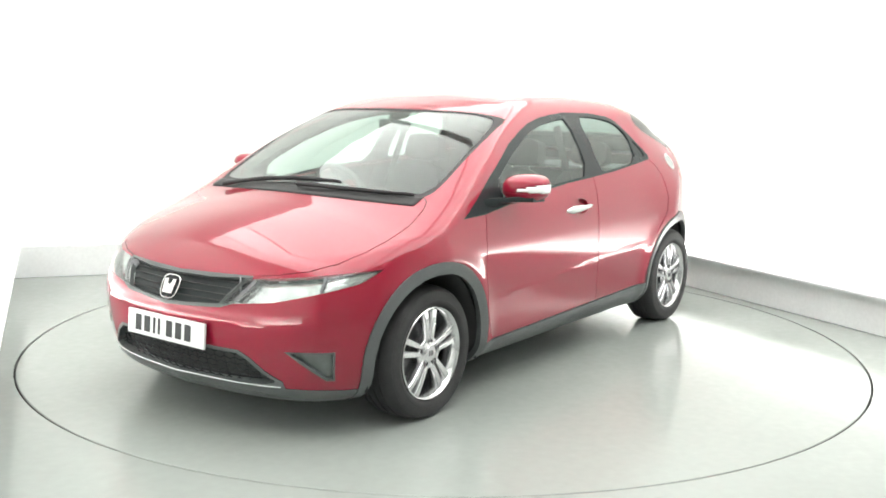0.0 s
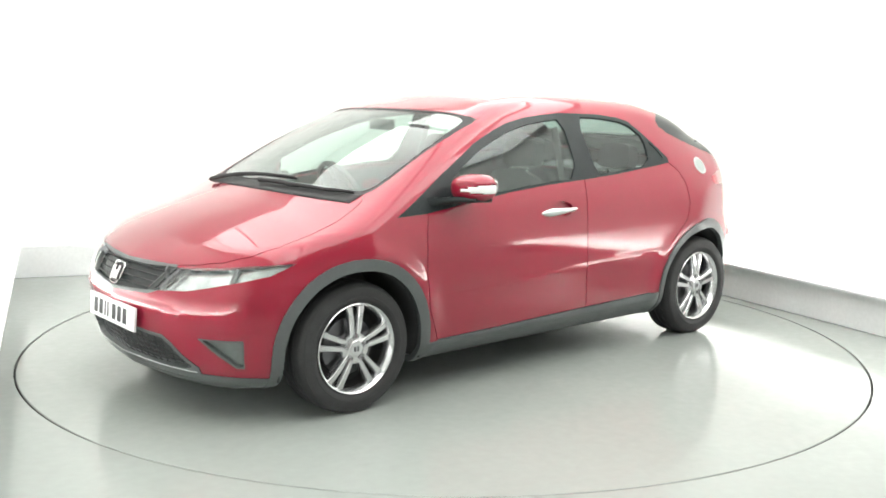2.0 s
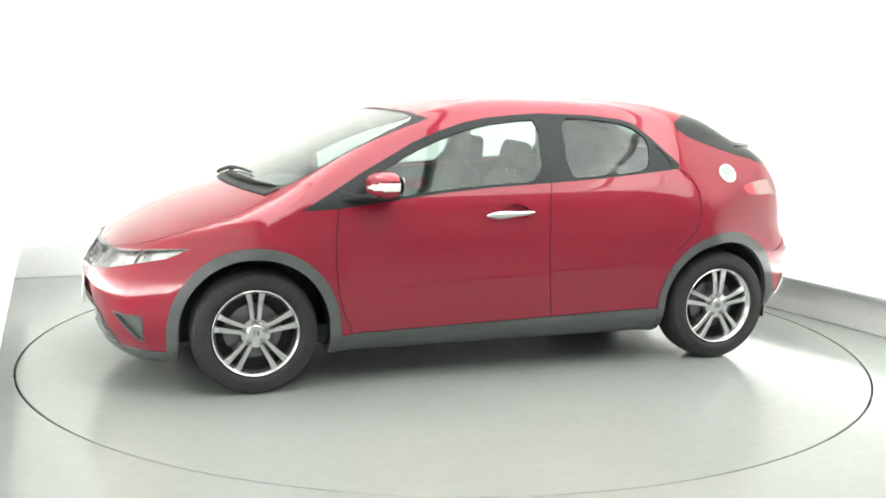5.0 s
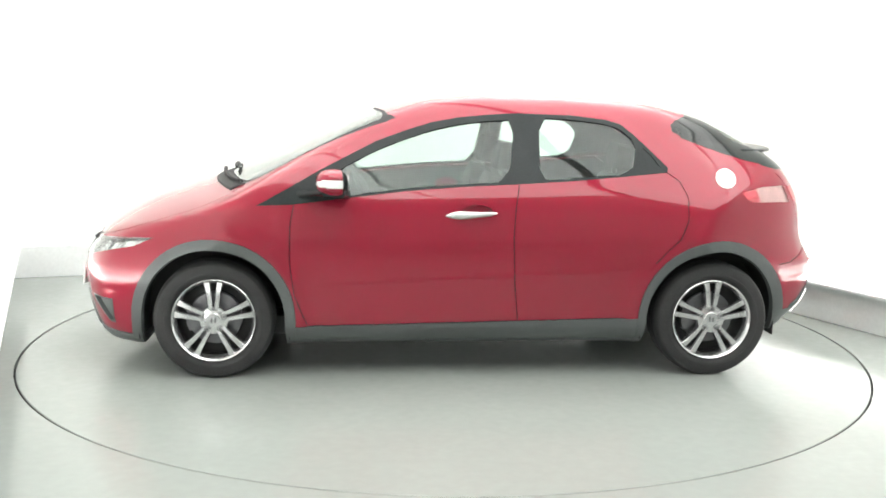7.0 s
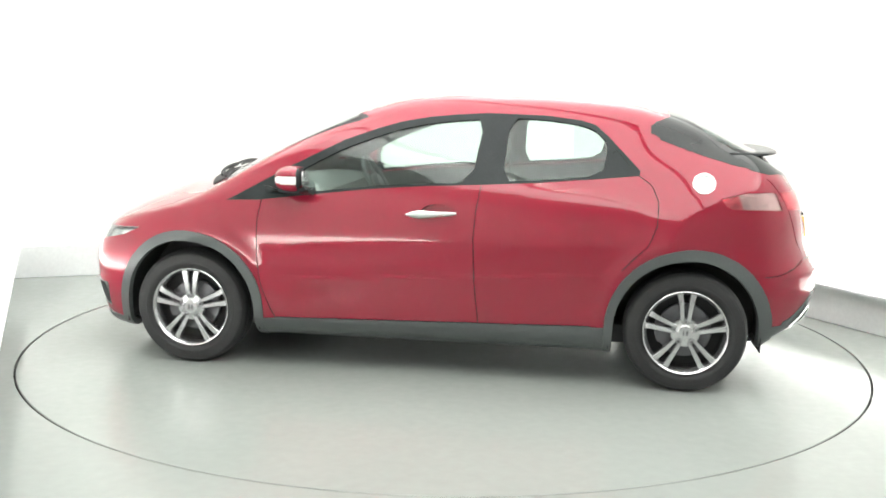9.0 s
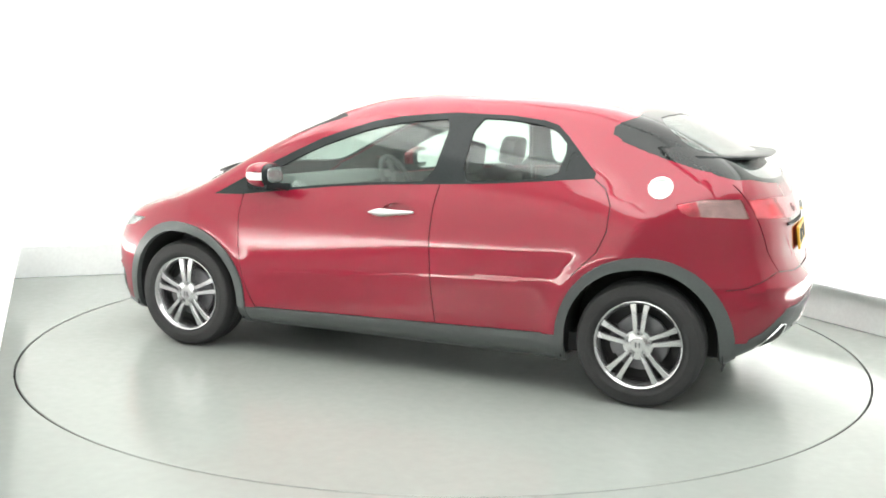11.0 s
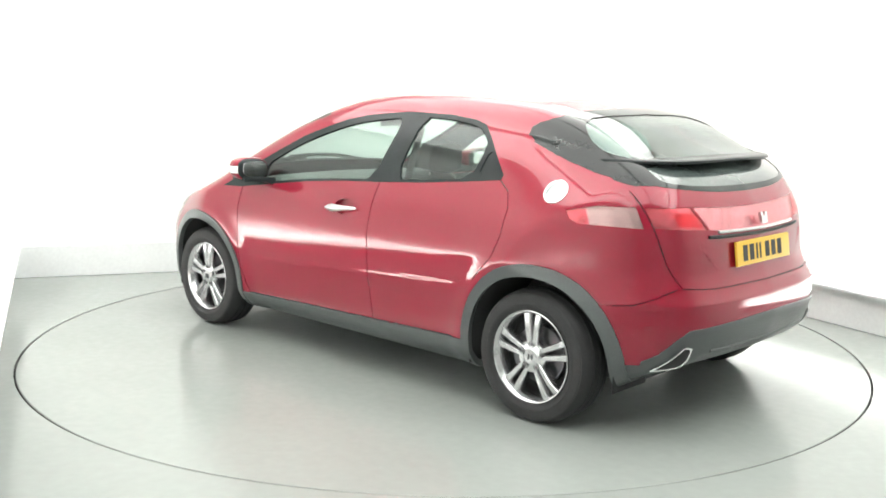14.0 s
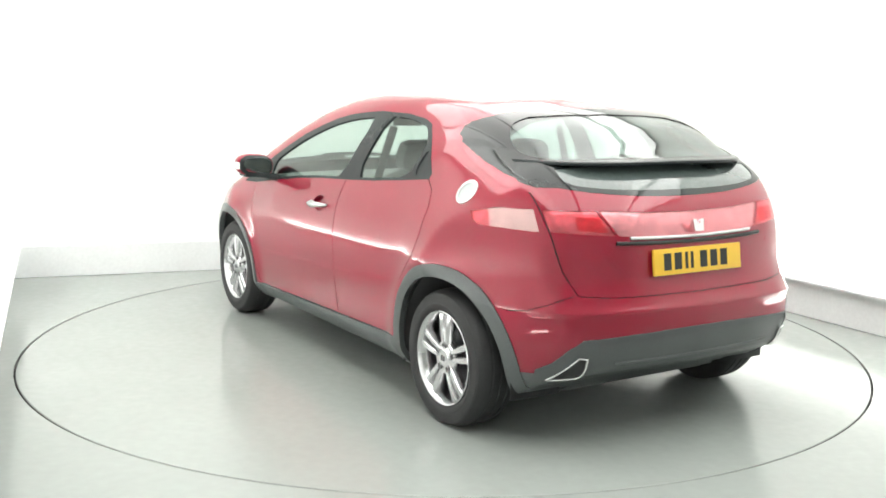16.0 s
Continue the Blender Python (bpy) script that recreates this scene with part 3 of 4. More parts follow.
def press_lines(bm):
    """Presses the lines in; gives the corners that lie on them."""
    pressed = {}
    for plane, line, w, push, cond in LEDGES:
        A, B = PLANES[plane]
        band = strip(line, w)
        cut_line(bm, plane, band, cond)
        bm.normal_update()
        one, two = sorted(band[:len(line)]), sorted(band[len(line):])
        low, top = (one, two) if sum(q[1] for q in one) < sum(q[1] for q in two) else (two, one)
        move = []
        for v in bm.verts:
            a, b = v.co.dot(A), v.co.dot(B)
            if top[0][0] - 0.001 < a < top[-1][0] + 0.001 and cond(v.co, v.normal):
                if abs(b - np.interp(a, *zip(*low))) < 0.0016:
                    e = min(1, (a - top[0][0]) / 0.12, (top[-1][0] - a) / 0.12 if plane == "side" else 1)
                    move.append((v, v.normal * push * max(e, 0)))
                    pressed[v] = 0.11 * max(e, 0)
                elif abs(b - np.interp(a, *zip(*top))) < 0.0016:
                    e = min(1, (a - top[0][0]) / 0.12, (top[-1][0] - a) / 0.12 if plane == "side" else 1)
                    pressed[v] = 0.11 * max(e, 0)
        for v, d in move:
            v.co += d
    bm.normal_update()
    return pressed


def within(poly, a, b):
    inside, m = False, len(poly)
    for i in range(m):
        (x1, y1), (x2, y2) = poly[i], poly[(i + 1) % m]
        if (y1 > b) != (y2 > b) and a < (x2 - x1) * (b - y1) / (y2 - y1) + x1:
            inside = not inside
    return inside


UNCUT = {"front_door", "rear_door", "hatch_panel", "bonnet"}


def cut_line(bm, plane, poly, cond):
    """Cuts an outline into the net, where cond holds."""
    A, B = PLANES[plane]
    lo_a, hi_a = min(p[0] for p in poly) - 0.05, max(p[0] for p in poly) + 0.05
    lo_b, hi_b = min(p[1] for p in poly) - 0.05, max(p[1] for p in poly) + 0.05
    near = set()
    bm.normal_update()
    for f in bm.faces:
        c = f.calc_center_median()
        if lo_a < c.dot(A) < hi_a and lo_b < c.dot(B) < hi_b and cond(c, f.normal):
            near.add(f)
    m = len(poly)
    for i in range(m):
        p, q = Vector(poly[i]), Vector(poly[(i + 1) % m])
        if (q - p).length < 1e-6:
            continue
        d = (q - p).normalized()
        pick = []
        for f in near:
            us = [(v.co.dot(A) - p.x, v.co.dot(B) - p.y) for v in f.verts]
            al = [u * d.x + w * d.y for u, w in us]
            ac = [-u * d.y + w * d.x for u, w in us]
            if max(al) > -0.002 and min(al) < (q - p).length + 0.002 and max(ac) > 0 > min(ac):
                pick.append(f)
        if not pick:
            continue
        es, vs = {e for f in pick for e in f.edges}, {v for f in pick for v in f.verts}
        r = bmesh.ops.bisect_plane(bm, geom=pick + list(es) + list(vs), dist=0.0011, plane_co=A * p.x + B * p.y, plane_no=A * -d.y + B * d.x)
        near |= {f for g in r["geom_cut"] if isinstance(g, bmesh.types.BMEdge) for f in g.link_faces}
        near = {f for f in near if f.is_valid}


def cut_regions(bm):
    """Cuts the outlines into the net and sorts its faces by the region that they lie in."""
    for name, plane, poly, cond in REGIONS:
        if name not in UNCUT:
            cut_line(bm, plane, poly, cond)
    pressed = press_lines(bm)
    bm.normal_update()
    names = {}
    for f in bm.faces:
        c = f.calc_center_median()
        for name, plane, poly, cond in REGIONS:
            A, B = PLANES[plane]
            if cond(c, f.normal) and within(poly, c.dot(A), c.dot(B)):
                break
        else:
            name = "underbody" if c.z < 0.185 and f.normal.z < -0.6 else "body_shell"
        if f.calc_area() > 1e-9:
            names.setdefault(name, []).append(f)
    return names, pressed


def thick(ob, t, offset=-1.0):
    s = ob.modifiers.new("thickness", "SOLIDIFY")
    s.thickness, s.offset, s.use_even_offset = t, offset, False
    return ob


def flip(bm):
    """The same, on the other side of the car."""
    other = bm.copy()
    for v in other.verts:
        v.co.y = -v.co.y
    bmesh.ops.reverse_faces(other, faces=other.faces)
    return other


def true_normals(net):
    """The form's own normals at the net's corners; none where a line is pressed in."""
    p = np.array([v.co[:] for v in net.verts])
    g = np.stack([form(p + d) - form(p - d) for d in np.eye(3) * 0.0015], 1)
    g[np.abs(p[:, 1]) < 1e-6, 1] = 0
    g /= np.linalg.norm(g, axis=1, keepdims=True) + 1e-9
    return {v: Vector(n) for v, n in zip(net.verts, g)}


def sheet(name, faces, normals, pressed, push, t, materials, car, label, mirror, side=1, lined=False):
    """A curved sheet of the given thickness: outer skin, inner skin and rim, smooth by the form's normals."""
    verts, norms, polys, mats, at = [], [], [], [], {}

    def vert(v, s, depth, n=None):
        key = (v, s if abs(v.co.y) > 1e-6 else 0, depth, n is not None)
        if n is not None or key not in at:
            c, k = v.co + normals[v] * (push - depth), normals[v]
            verts.append((c.x, c.y * s, c.z))
            if n is None:
                q = Vector((k.x, k.y * s, k.z + pressed.get(v, 0.0))).normalized() * (1 if depth == 0 else -1)
                norms.append(q)
                at[key] = len(verts) - 1
            else:
                norms.append(Vector((0, 0, 0)))
            return len(verts) - 1
        return at[key]

    sides = (1, -1) if mirror else (side,)
    edges = {}
    for s in sides:
        for f in faces:
            vs = list(f.verts) if s > 0 else list(f.verts)[::-1]
            polys.append([vert(v, s, 0) for v in vs]), mats.append(0)
            polys.append([vert(v, s, t) for v in vs][::-1]), mats.append(1 if lined else 0)
            for a, b in zip(vs, vs[1:] + vs[:1]):
                ka, kb = (a, s if abs(a.co.y) > 1e-6 else 0), (b, s if abs(b.co.y) > 1e-6 else 0)
                k = frozenset((ka, kb))
                edges[k] = None if k in edges else (a, b, s)
    for e in edges.values():
        if e:
            a, b, s = e
            polys.append([vert(b, s, 0, 1), vert(a, s, 0, 1), vert(a, s, t, 1), vert(b, s, t, 1)]), mats.append(0)
    me = bpy.data.meshes.new(name)
    me.from_pydata(verts, [], polys)
    for m in materials if isinstance(materials, list) else [materials]:
        me.materials.append(m)
    me.polygons.foreach_set("material_index", mats)
    me.shade_smooth()
    me.update()
    if len(me.vertices) == len(norms):
        me.normals_split_custom_set_from_vertices(norms)
    ob = new(name, me)
    ob.parent = car
    ob["label"] = label
    return ob


def build_body(car):
    net = shell_half()
    net.normal_update()
    reg, pressed = cut_regions(net)
    normals = true_normals(net)
    both = {  # name: push, material, thickness, lined, label
        "body_shell": (0, [PAINT, LINER], 0.02, True, "glossy red painted body shell"), "bonnet": (0, [PAINT, LINER], 0.012, True, "glossy red bonnet"),
        "front_bumper": (0, [PAINT, LINER], 0.012, True, "glossy red front bumper"), "rear_bumper": (0.004, [PAINT, LINER], 0.012, True, "glossy red rear bumper"),
        "hatch_panel": (0, [PAINT, LINER], 0.012, True, "glossy red tailgate panel"), "windscreen": (-0.003, GLASS, 0.004, False, "clear windscreen glass"),
        "windscreen_trim": (-0.001, SEAL, 0.01, False, "black windscreen border"), "rear_window": (-0.003, REARGLASS, 0.004, False, "dark tinted rear window glass"), "lower_rear_glass": (-0.002, DARKGLASS, 0.004, False, "dark glass panel under the spoiler"),
        "rear_window_trim": (0.001, BLACKGLASS, 0.01, False, "gloss black rear window border"), "grille": (-0.02, BLACK, 0.01, False, "dark upper grille panel"),
        "grille_trim": (0.003, TRIM, 0.02, False, "grey grille surround"), "lower_grille": (-0.035, SEAL, 0.006, False, "black lower air intake"),
        "lower_grille_trim": (0.004, TRIM, 0.045, False, "grey plastic intake surround"), "front_lip": (0.006, TRIM, 0.02, False, "grey plastic lower lip"),
        "lamp_bar": (0.003, PINKLENS, 0.006, False, "pink tinted reflector bar between tail lamps"), "rear_diffuser": (0.002, TRIM, 0.02, False, "grey plastic lower rear bumper"),
        "rear_bumper_strip": (0.009, TRIM, 0.02, False, "grey moulding"), "underbody": (0, SEAL, 0.01, False, "black underbody"),
        "gap": (-0.005, SEAL, 0.002, False, "dark panel gap")}
    pairs = {
        "front_door": (0, [PAINT, LINER], 0.03, True, "glossy red front door"), "rear_door": (0, [PAINT, LINER], 0.03, True, "glossy red rear door"),
        "front_door_glass": (-0.005, GLASS, 0.004, False, "tinted door glass"), "rear_door_glass": (-0.005, GLASS, 0.004, False, "tinted door glass"), "quarter_glass": (-0.004, BLACK, 0.004, False, "small dark quarter glass"),
        "window_frame": (0.001, BLACK, 0.014, False, "black window frame"), "wheel_arch_trim_f": (0.010, TRIM, 0.03, False, "grey plastic wheel arch moulding"),
        "wheel_arch_trim_r": (0.010, TRIM, 0.03, False, "grey plastic wheel arch moulding"), "sill_trim": (0.006, TRIM, 0.03, False, "grey plastic sill moulding"),
        "fuel_flap_centre": (0.0, DULLSILVER, 0.004, False, "dull silver flap centre"), "fuel_flap": (0.003, SATIN, 0.006, False, "round silver fuel flap"), "recess": (-0.022, PAINT, 0.003, False, "red handle recess"), "headlamp_divider_f": (-0.004, STEEL, 0.01, False, "dark lamp divider"), "headlamp_divider_r": (-0.004, STEEL, 0.01, False, "dark lamp divider"), "headlamp": (0.001, CLEAR, 0.003, False, "clear headlamp lens"),
        "fog_lamp": (-0.02, FOGGREY, 0.004, False, "silver fog lamp cover"), "fog_lamp_trim": (0.002, TRIM, 0.03, False, "grey fog lamp surround"),
        "tail_lamp": (0.003, TAILLENS, 0.004, False, "clear and red tail lamp lens"), "inner_tail_lamp": (0.003, ROSELENS, 0.004, False, "pale pink tail lamp lens"), "tail_lamp_tip": (0.003, ROSELENS, 0.004, False, "rose tinted tail lamp tip"), "red_tail_lamp": (0.003, REDLENS, 0.004, False, "red tail lamp lens"), "rear_corner_trim": (0.003, TRIM, 0.02, False, "grey plastic bumper corner")}
    made = {}
    for name, (push, m, t, lined, label) in both.items():
        if name in reg:
            made[name, 1] = made[name, -1] = sheet(name, reg[name], normals, pressed, push, t, m, car, label, True, lined=lined)
    for name, (push, m, t, lined, label) in pairs.items():
        if name in reg:
            plain = name[:-2] if name.endswith(("_f", "_r")) else name
            for s in (1, -1):
                made[name, s] = sheet(plain, reg[name], normals, pressed, push, t, m, car, label, False, s, lined)
    # reflectors behind the lenses
    for name, push in (("headlamp", -0.04), ("tail_lamp", -0.006), ("inner_tail_lamp", -0.006), ("red_tail_lamp", -0.006), ("tail_lamp_tip", -0.006)):
        for s in (1, -1):
            sheet("reflector", reg[name], normals, pressed, push, 0.004, LAMPSHELL, made[name, s], "silver lamp reflector", False, s)
    sheet("reflector", reg["lamp_bar"], normals, pressed, -0.006, 0.004, LAMPSHELL, made["lamp_bar", 1], "silver reflector", True)
    for s in (1, -1):
        for a, b in (("front_door_glass", "front_door"), ("recess", "front_door"), ("rear_door_glass", "rear_door"), ("quarter_glass", "rear_door"), ("fog_lamp_trim", "fog_lamp"), ("fuel_flap_centre", "fuel_flap"), ("headlamp_divider_f", "headlamp"), ("headlamp_divider_r", "headlamp")):
            made[a, s].parent = made[b, s]
    for k in ("windscreen", "rear_window", "front_door_glass", "rear_door_glass", "headlamp", "tail_lamp", "inner_tail_lamp", "red_tail_lamp", "tail_lamp_tip", "lamp_bar"):
        for o in car.children_recursive:
            if o.name.split(".")[0] == k:
                o.visible_shadow = False
    net.free()
    return made


# ---- wheels ----
def build_wheel(car, sx, sy, y_face):
    """An alloy wheel with five twin spokes; built round its hub, outside at +y."""
    hub = new("wheel")
    hub.parent = car
    hub["label"] = "silver twin-spoke alloy wheel with black tyre"
    hub.matrix_basis = pose(HUB_X * sx, y_face * sy, HUB_Z, 0, 0, 0 if sy > 0 else 180)
    bm = bmesh.new()
    prof = [(0.205, -0.175), (0.225, -0.20), (0.26, -0.205), (0.292, -0.195), (0.309, -0.175), (TYRE_R, -0.15), (0.3075, -0.147), (0.3075, -0.142), (TYRE_R, -0.139), (TYRE_R + 0.001, -0.108), (0.307, -0.105), (0.307, -0.100), (TYRE_R + 0.001, -0.097), (TYRE_R + 0.001, -0.066), (0.3075, -0.063), (0.3075, -0.058),
            (TYRE_R, -0.055), (0.309, -0.03), (0.303, -0.012), (0.292, 0.003), (0.288, 0.003), (0.286, 0.006), (0.268, 0.010), (0.25, 0.010), (0.248, 0.012), (0.238, 0.011), (0.228, 0.005), (0.2205, -0.004), (0.214, -0.012)]
    lathe(bm, prof, 72, "y")
    bmesh.ops.recalc_face_normals(bm, faces=bm.faces)
    part("tyre", bm, RUBBER, hub, "black rubber tyre", angle=35)
    bm = bmesh.new()
    lathe(bm, [(0.208, -0.19), (0.216, -0.185), (0.200, -0.16), (0.196, -0.06), (0.2, -0.03), (0.217, -0.012), (0.2165, 0.002), (0.213, 0.005), (0.209, 0.003), (0.203, -0.008), (0.194, -0.02), (0.188, -0.05), (0.19, -0.16), (0.208, -0.19)], 72, "y")
    bmesh.ops.recalc_face_normals(bm, faces=bm.faces)
    part("rim", bm, ALLOY, hub, "silver rim", angle=35)
    for k in range(5):
        for s in (1, -1):
            bm = bmesh.new()
            # a spoke along +z, narrow at the hub and wider towards the rim
            rows = []
            for r, off, w, y0, y1 in ((0.035, 0.010, 0.011, -0.05, -0.012), (0.075, 0.0175, 0.0125, -0.05, -0.008), (0.12, 0.0225, 0.0135, -0.052, -0.005), (0.165, 0.028, 0.015, -0.055, -0.006), (0.195, 0.0335, 0.0175, -0.055, -0.010), (0.207, 0.036, 0.02, -0.05, -0.014)):
                c = off * s
                rows.append([bm.verts.new((c + dx, y, r)) for dx, y in ((-w, y0), (-w, y1 - 0.005), (-w + 0.004, y1), (w - 0.004, y1), (w, y1 - 0.005), (w, y0))])
            for a, b in zip(rows, rows[1:]):
                for i in range(6):
                    bm.faces.new((a[i], a[(i + 1) % 6], b[(i + 1) % 6], b[i]))
            bm.faces.new(rows[0]), bm.faces.new(rows[-1][::-1])
            bmesh.ops.recalc_face_normals(bm, faces=bm.faces)
            bmesh.ops.transform(bm, matrix=pose(0, 0, 0, 0, 72 * k, 0), verts=bm.verts)
            part("spoke", bm, ALLOY, hub)
    bm = bmesh.new()
    lathe(bm, [(0.076, -0.06), (0.078, -0.022), (0.072, -0.012), (0.062, -0.012), (0.040, -0.008), (0.036, -0.004), (0.0005, -0.002)], 40, "y")
    bmesh.ops.recalc_face_normals(bm, faces=bm.faces)
    part("hub_plate", bm, ALLOY, hub, "silver wheel centre")
    bm = bmesh.new()
    for x in (-0.009, 0.009):
        box(bm, x - 0.003, x + 0.003, -0.003, 0.001, -0.013, 0.013, 0.001)
    part("centre_cap_mark", bm, STEEL, hub, "small dark emblem")
    for k in range(5):
        a = math.radians(72 * k)
        p = (0.0555 * math.sin(a), 0, 0.0555 * math.cos(a))
        # recess coloured black to give the bolt hole its shade
        bm = bmesh.new()
        lathe(bm, [(0.0145, -0.02), (0.0155, -0.008), (0.0145, -0.0065), (0.011, -0.016), (0.0005, -0.017)], 16, "y", p)
        bmesh.ops.recalc_face_normals(bm, faces=bm.faces)
        part("bolt_recess", bm, SEAL, hub, "bolt hole with its shade in the colour")
        bm = bmesh.new()
        lathe(bm, [(0.0085, -0.018), (0.0085, -0.010), (0.006, -0.008), (0.0005, -0.008)], 6, "y", p)
        bmesh.ops.recalc_face_normals(bm, faces=bm.faces)
        part("wheel_bolt", bm, STEEL, hub)
    bm = bmesh.new()
    lathe(bm, [(0.06, -0.075), (0.135, -0.075), (0.138, -0.078), (0.138, -0.098), (0.06, -0.10)], 48, "y")
    bmesh.ops.recalc_face_normals(bm, faces=bm.faces)
    part("brake_disc", bm, STEEL, hub, "grey brake disc")
    bm = bmesh.new()
    slab(bm, [(0.08 * math.cos(t), 0.08 * math.sin(t)) for t in (-0.5, 0, 0.5)] + [(0.15 * math.cos(t), 0.15 * math.sin(t)) for t in (0.5, 0.2, -0.2, -0.5)], -0.11, -0.065, 0.004)
    part("brake_caliper", bm, STEEL, hub, "dark brake caliper")
    bm = bmesh.new()
    lathe(bm, [(0.0005, -0.12), (0.19, -0.12), (0.19, -0.13), (0.0005, -0.13)], 40, "y")
    part("back_plate", bm, SEAL, hub, "black backing plate")
    return hub


def build_wells(car):
    for sx in (1, -1):
        for sy in (1, -1):
            bm = bmesh.new()
            n = 24
            rows = []
            for y in (0.885, 0.52):
                pts = [(0.385, 0.2)] + [(0.385 * math.cos(math.pi * k / n), 0.318 + 0.385 * math.sin(math.pi * k / n)) for k in range(n + 1)] + [(-0.385, 0.2)]
                rows.append([bm.verts.new((HUB_X * sx + a, (y if y < 0.6 else float(W_plan(np.array(HUB_X * sx + a))) - 0.045) * sy, b)) for a, b in pts])
            for i in range(len(rows[0]) - 1):
                bm.faces.new((rows[0][i], rows[0][i + 1], rows[1][i + 1], rows[1][i]))
            bm.faces.new(rows[1])
            thick(part("wheel_well", bm, SEAL, car, "black wheel arch liner"), 0.004, 0)


# ---- fittings on the car ----
def surf_y(x, z):
    """The body's half width at a place on its side."""
    lo, hi = 0.3, 1.1
    for _ in range(40):
        mid = (lo + hi) / 2
        if form(np.array([[x, mid, z]]))[0] < 0:
            lo = mid
        else:
            hi = mid
    return lo


def surf_x(y, z, s):
    lo, hi = 0.5, 2.4
    for _ in range(40):
        mid = (lo + hi) / 2
        if form(np.array([[mid * s, y, z]]))[0] < 0:
            lo = mid
        else:
            hi = mid
    return lo * s


def surf_z(x, y):
    lo, hi = 0.6, 1.6
    for _ in range(40):
        mid = (lo + hi) / 2
        if form(np.array([[x, y, mid]]))[0] < 0:
            lo = mid
        else:
            hi = mid
    return lo


def build_mirror(car, s):
    """A door mirror: red cap, pale indicator, black lower shell, glass; s is 1 on the left side."""
    base = new("door_mirror")
    base.parent = car
    base["label"] = "red door mirror with white indicator on a black arm"
    cx, cy, cz = 0.70, 0.978, 1.035

    def egg(bm, keep, grow=0.0):
        rows = []
        nu, nv = 64, 44
        for j in range(nv + 1):
            b = -math.pi / 2 + math.pi * j / nv
            rows.append([])
            for i in range(nu):
                a = 2 * math.pi * i / nu
                x, y, z = math.cos(b) * math.cos(a), math.cos(b) * math.sin(a), math.sin(b)
                sg = lambda t, e: math.copysign(abs(t) ** e, t)
                px = sg(x, 0.8) * 0.098
                if px < 0:
                    px *= 0.55
                py, pz = sg(y, 0.72) * 0.118, sg(z, 0.78) * 0.068
                pz += 0.012 * (py / 0.118) * 0.5
                px -= 0.25 * (py + 0.118) * 0.3
                rows[-1].append(bm.verts.new((cx + px * (1 + grow), (cy + py) * s, cz + pz * (1 + grow))))
        for j in range(nv):
            for i in range(nu):
                bm.faces.new((rows[j][i], rows[j][(i + 1) % nu], rows[j + 1][(i + 1) % nu], rows[j + 1][i]))
        bmesh.ops.remove_doubles(bm, verts=bm.verts, dist=0.0005)
        bmesh.ops.recalc_face_normals(bm, faces=bm.faces)
        drop = [f for f in bm.faces if not keep(f.calc_center_median())]
        bmesh.ops.delete(bm, geom=drop, context="FACES")

    zs = lambda c: c.z - cz
    back = lambda c: c.x - (cx - 0.028) + 0.075 * (abs(c.y) - cy + 0.118)
    led = lambda c: abs(zs(c) + 0.006 - 0.10 * (abs(c.y) - cy - 0.03)) < 0.004 + 0.16 * (abs(c.y) - cy - 0.01) and abs(c.y) - cy > 0.01 and back(c) > 0
    bm = bmesh.new()
    egg(bm, lambda c: zs(c) > -0.022 and back(c) > 0 and not led(c))
    thick(part("mirror_cap", bm, PAINT, base, "glossy red mirror cap"), 0.003)
    bm = bmesh.new()
    egg(bm, lambda c: led(c), 0.01)
    thick(part("indicator", bm, WHITEGLASS, base, "pale indicator lens"), 0.003)
    bm = bmesh.new()
    egg(bm, lambda c: zs(c) <= -0.022 and back(c) > 0, -0.004)
    thick(part("lower_shell", bm, PAINT, base, "red lower mirror shell"), 0.003)
    bm = bmesh.new()
    egg(bm, lambda c: back(c) <= 0, -0.01)
    thick(part("mirror_housing", bm, BLACK, base, "black mirror housing"), 0.003)
    bm = bmesh.new()
    pts = [(cy - 0.095 + 0.19 * u, cz + v) for u, v in ((0.04, -0.025), (0.15, -0.042), (0.8, -0.036), (0.96, -0.015), (0.97, 0.025), (0.85, 0.045), (0.3, 0.045), (0.08, 0.03))]
    slab(bm, [((a - cy), b - cz) for a, b in round_off(pts)], -0.003, 0.0, 0, axis="x")
    bmesh.ops.transform(bm, matrix=pose(cx - 0.062, cy, cz, 0, 0, 6), verts=bm.verts)
    for v in bm.verts:
        v.co.y *= s
    bmesh.ops.recalc_face_normals(bm, faces=bm.faces)
    part("mirror_glass", bm, CHROME, base, "mirror glass")
    bm = bmesh.new()
    rows = []
    for y, x0, x1, z0, z1 in ((surf_y(0.80, 0.965) - 0.01, 0.62, 0.90, 0.935, 0.985), (0.90, 0.63, 0.84, 0.955, 0.985), (0.96, 0.635, 0.79, 0.965, 0.995), (1.05, 0.65, 0.75, 0.968, 1.0)):
        rows.append([bm.verts.new((x, y * s, z)) for x, z in ((x0, z0), (x1, z0 + 0.004), (x1 + 0.008, (z0 + z1) / 2), (x1, z1), (x0, z1), (x0 - 0.006, (z0 + z1) / 2))])
    for a, b in zip(rows, rows[1:]):
        for i in range(6):
            bm.faces.new((a[i], a[(i + 1) % 6], b[(i + 1) % 6], b[i]))
    bm.faces.new(rows[0]), bm.faces.new(rows[-1])
    bmesh.ops.recalc_face_normals(bm, faces=bm.faces)
    part("mirror_arm", bm, BLACK, base, "black mirror arm", angle=60)


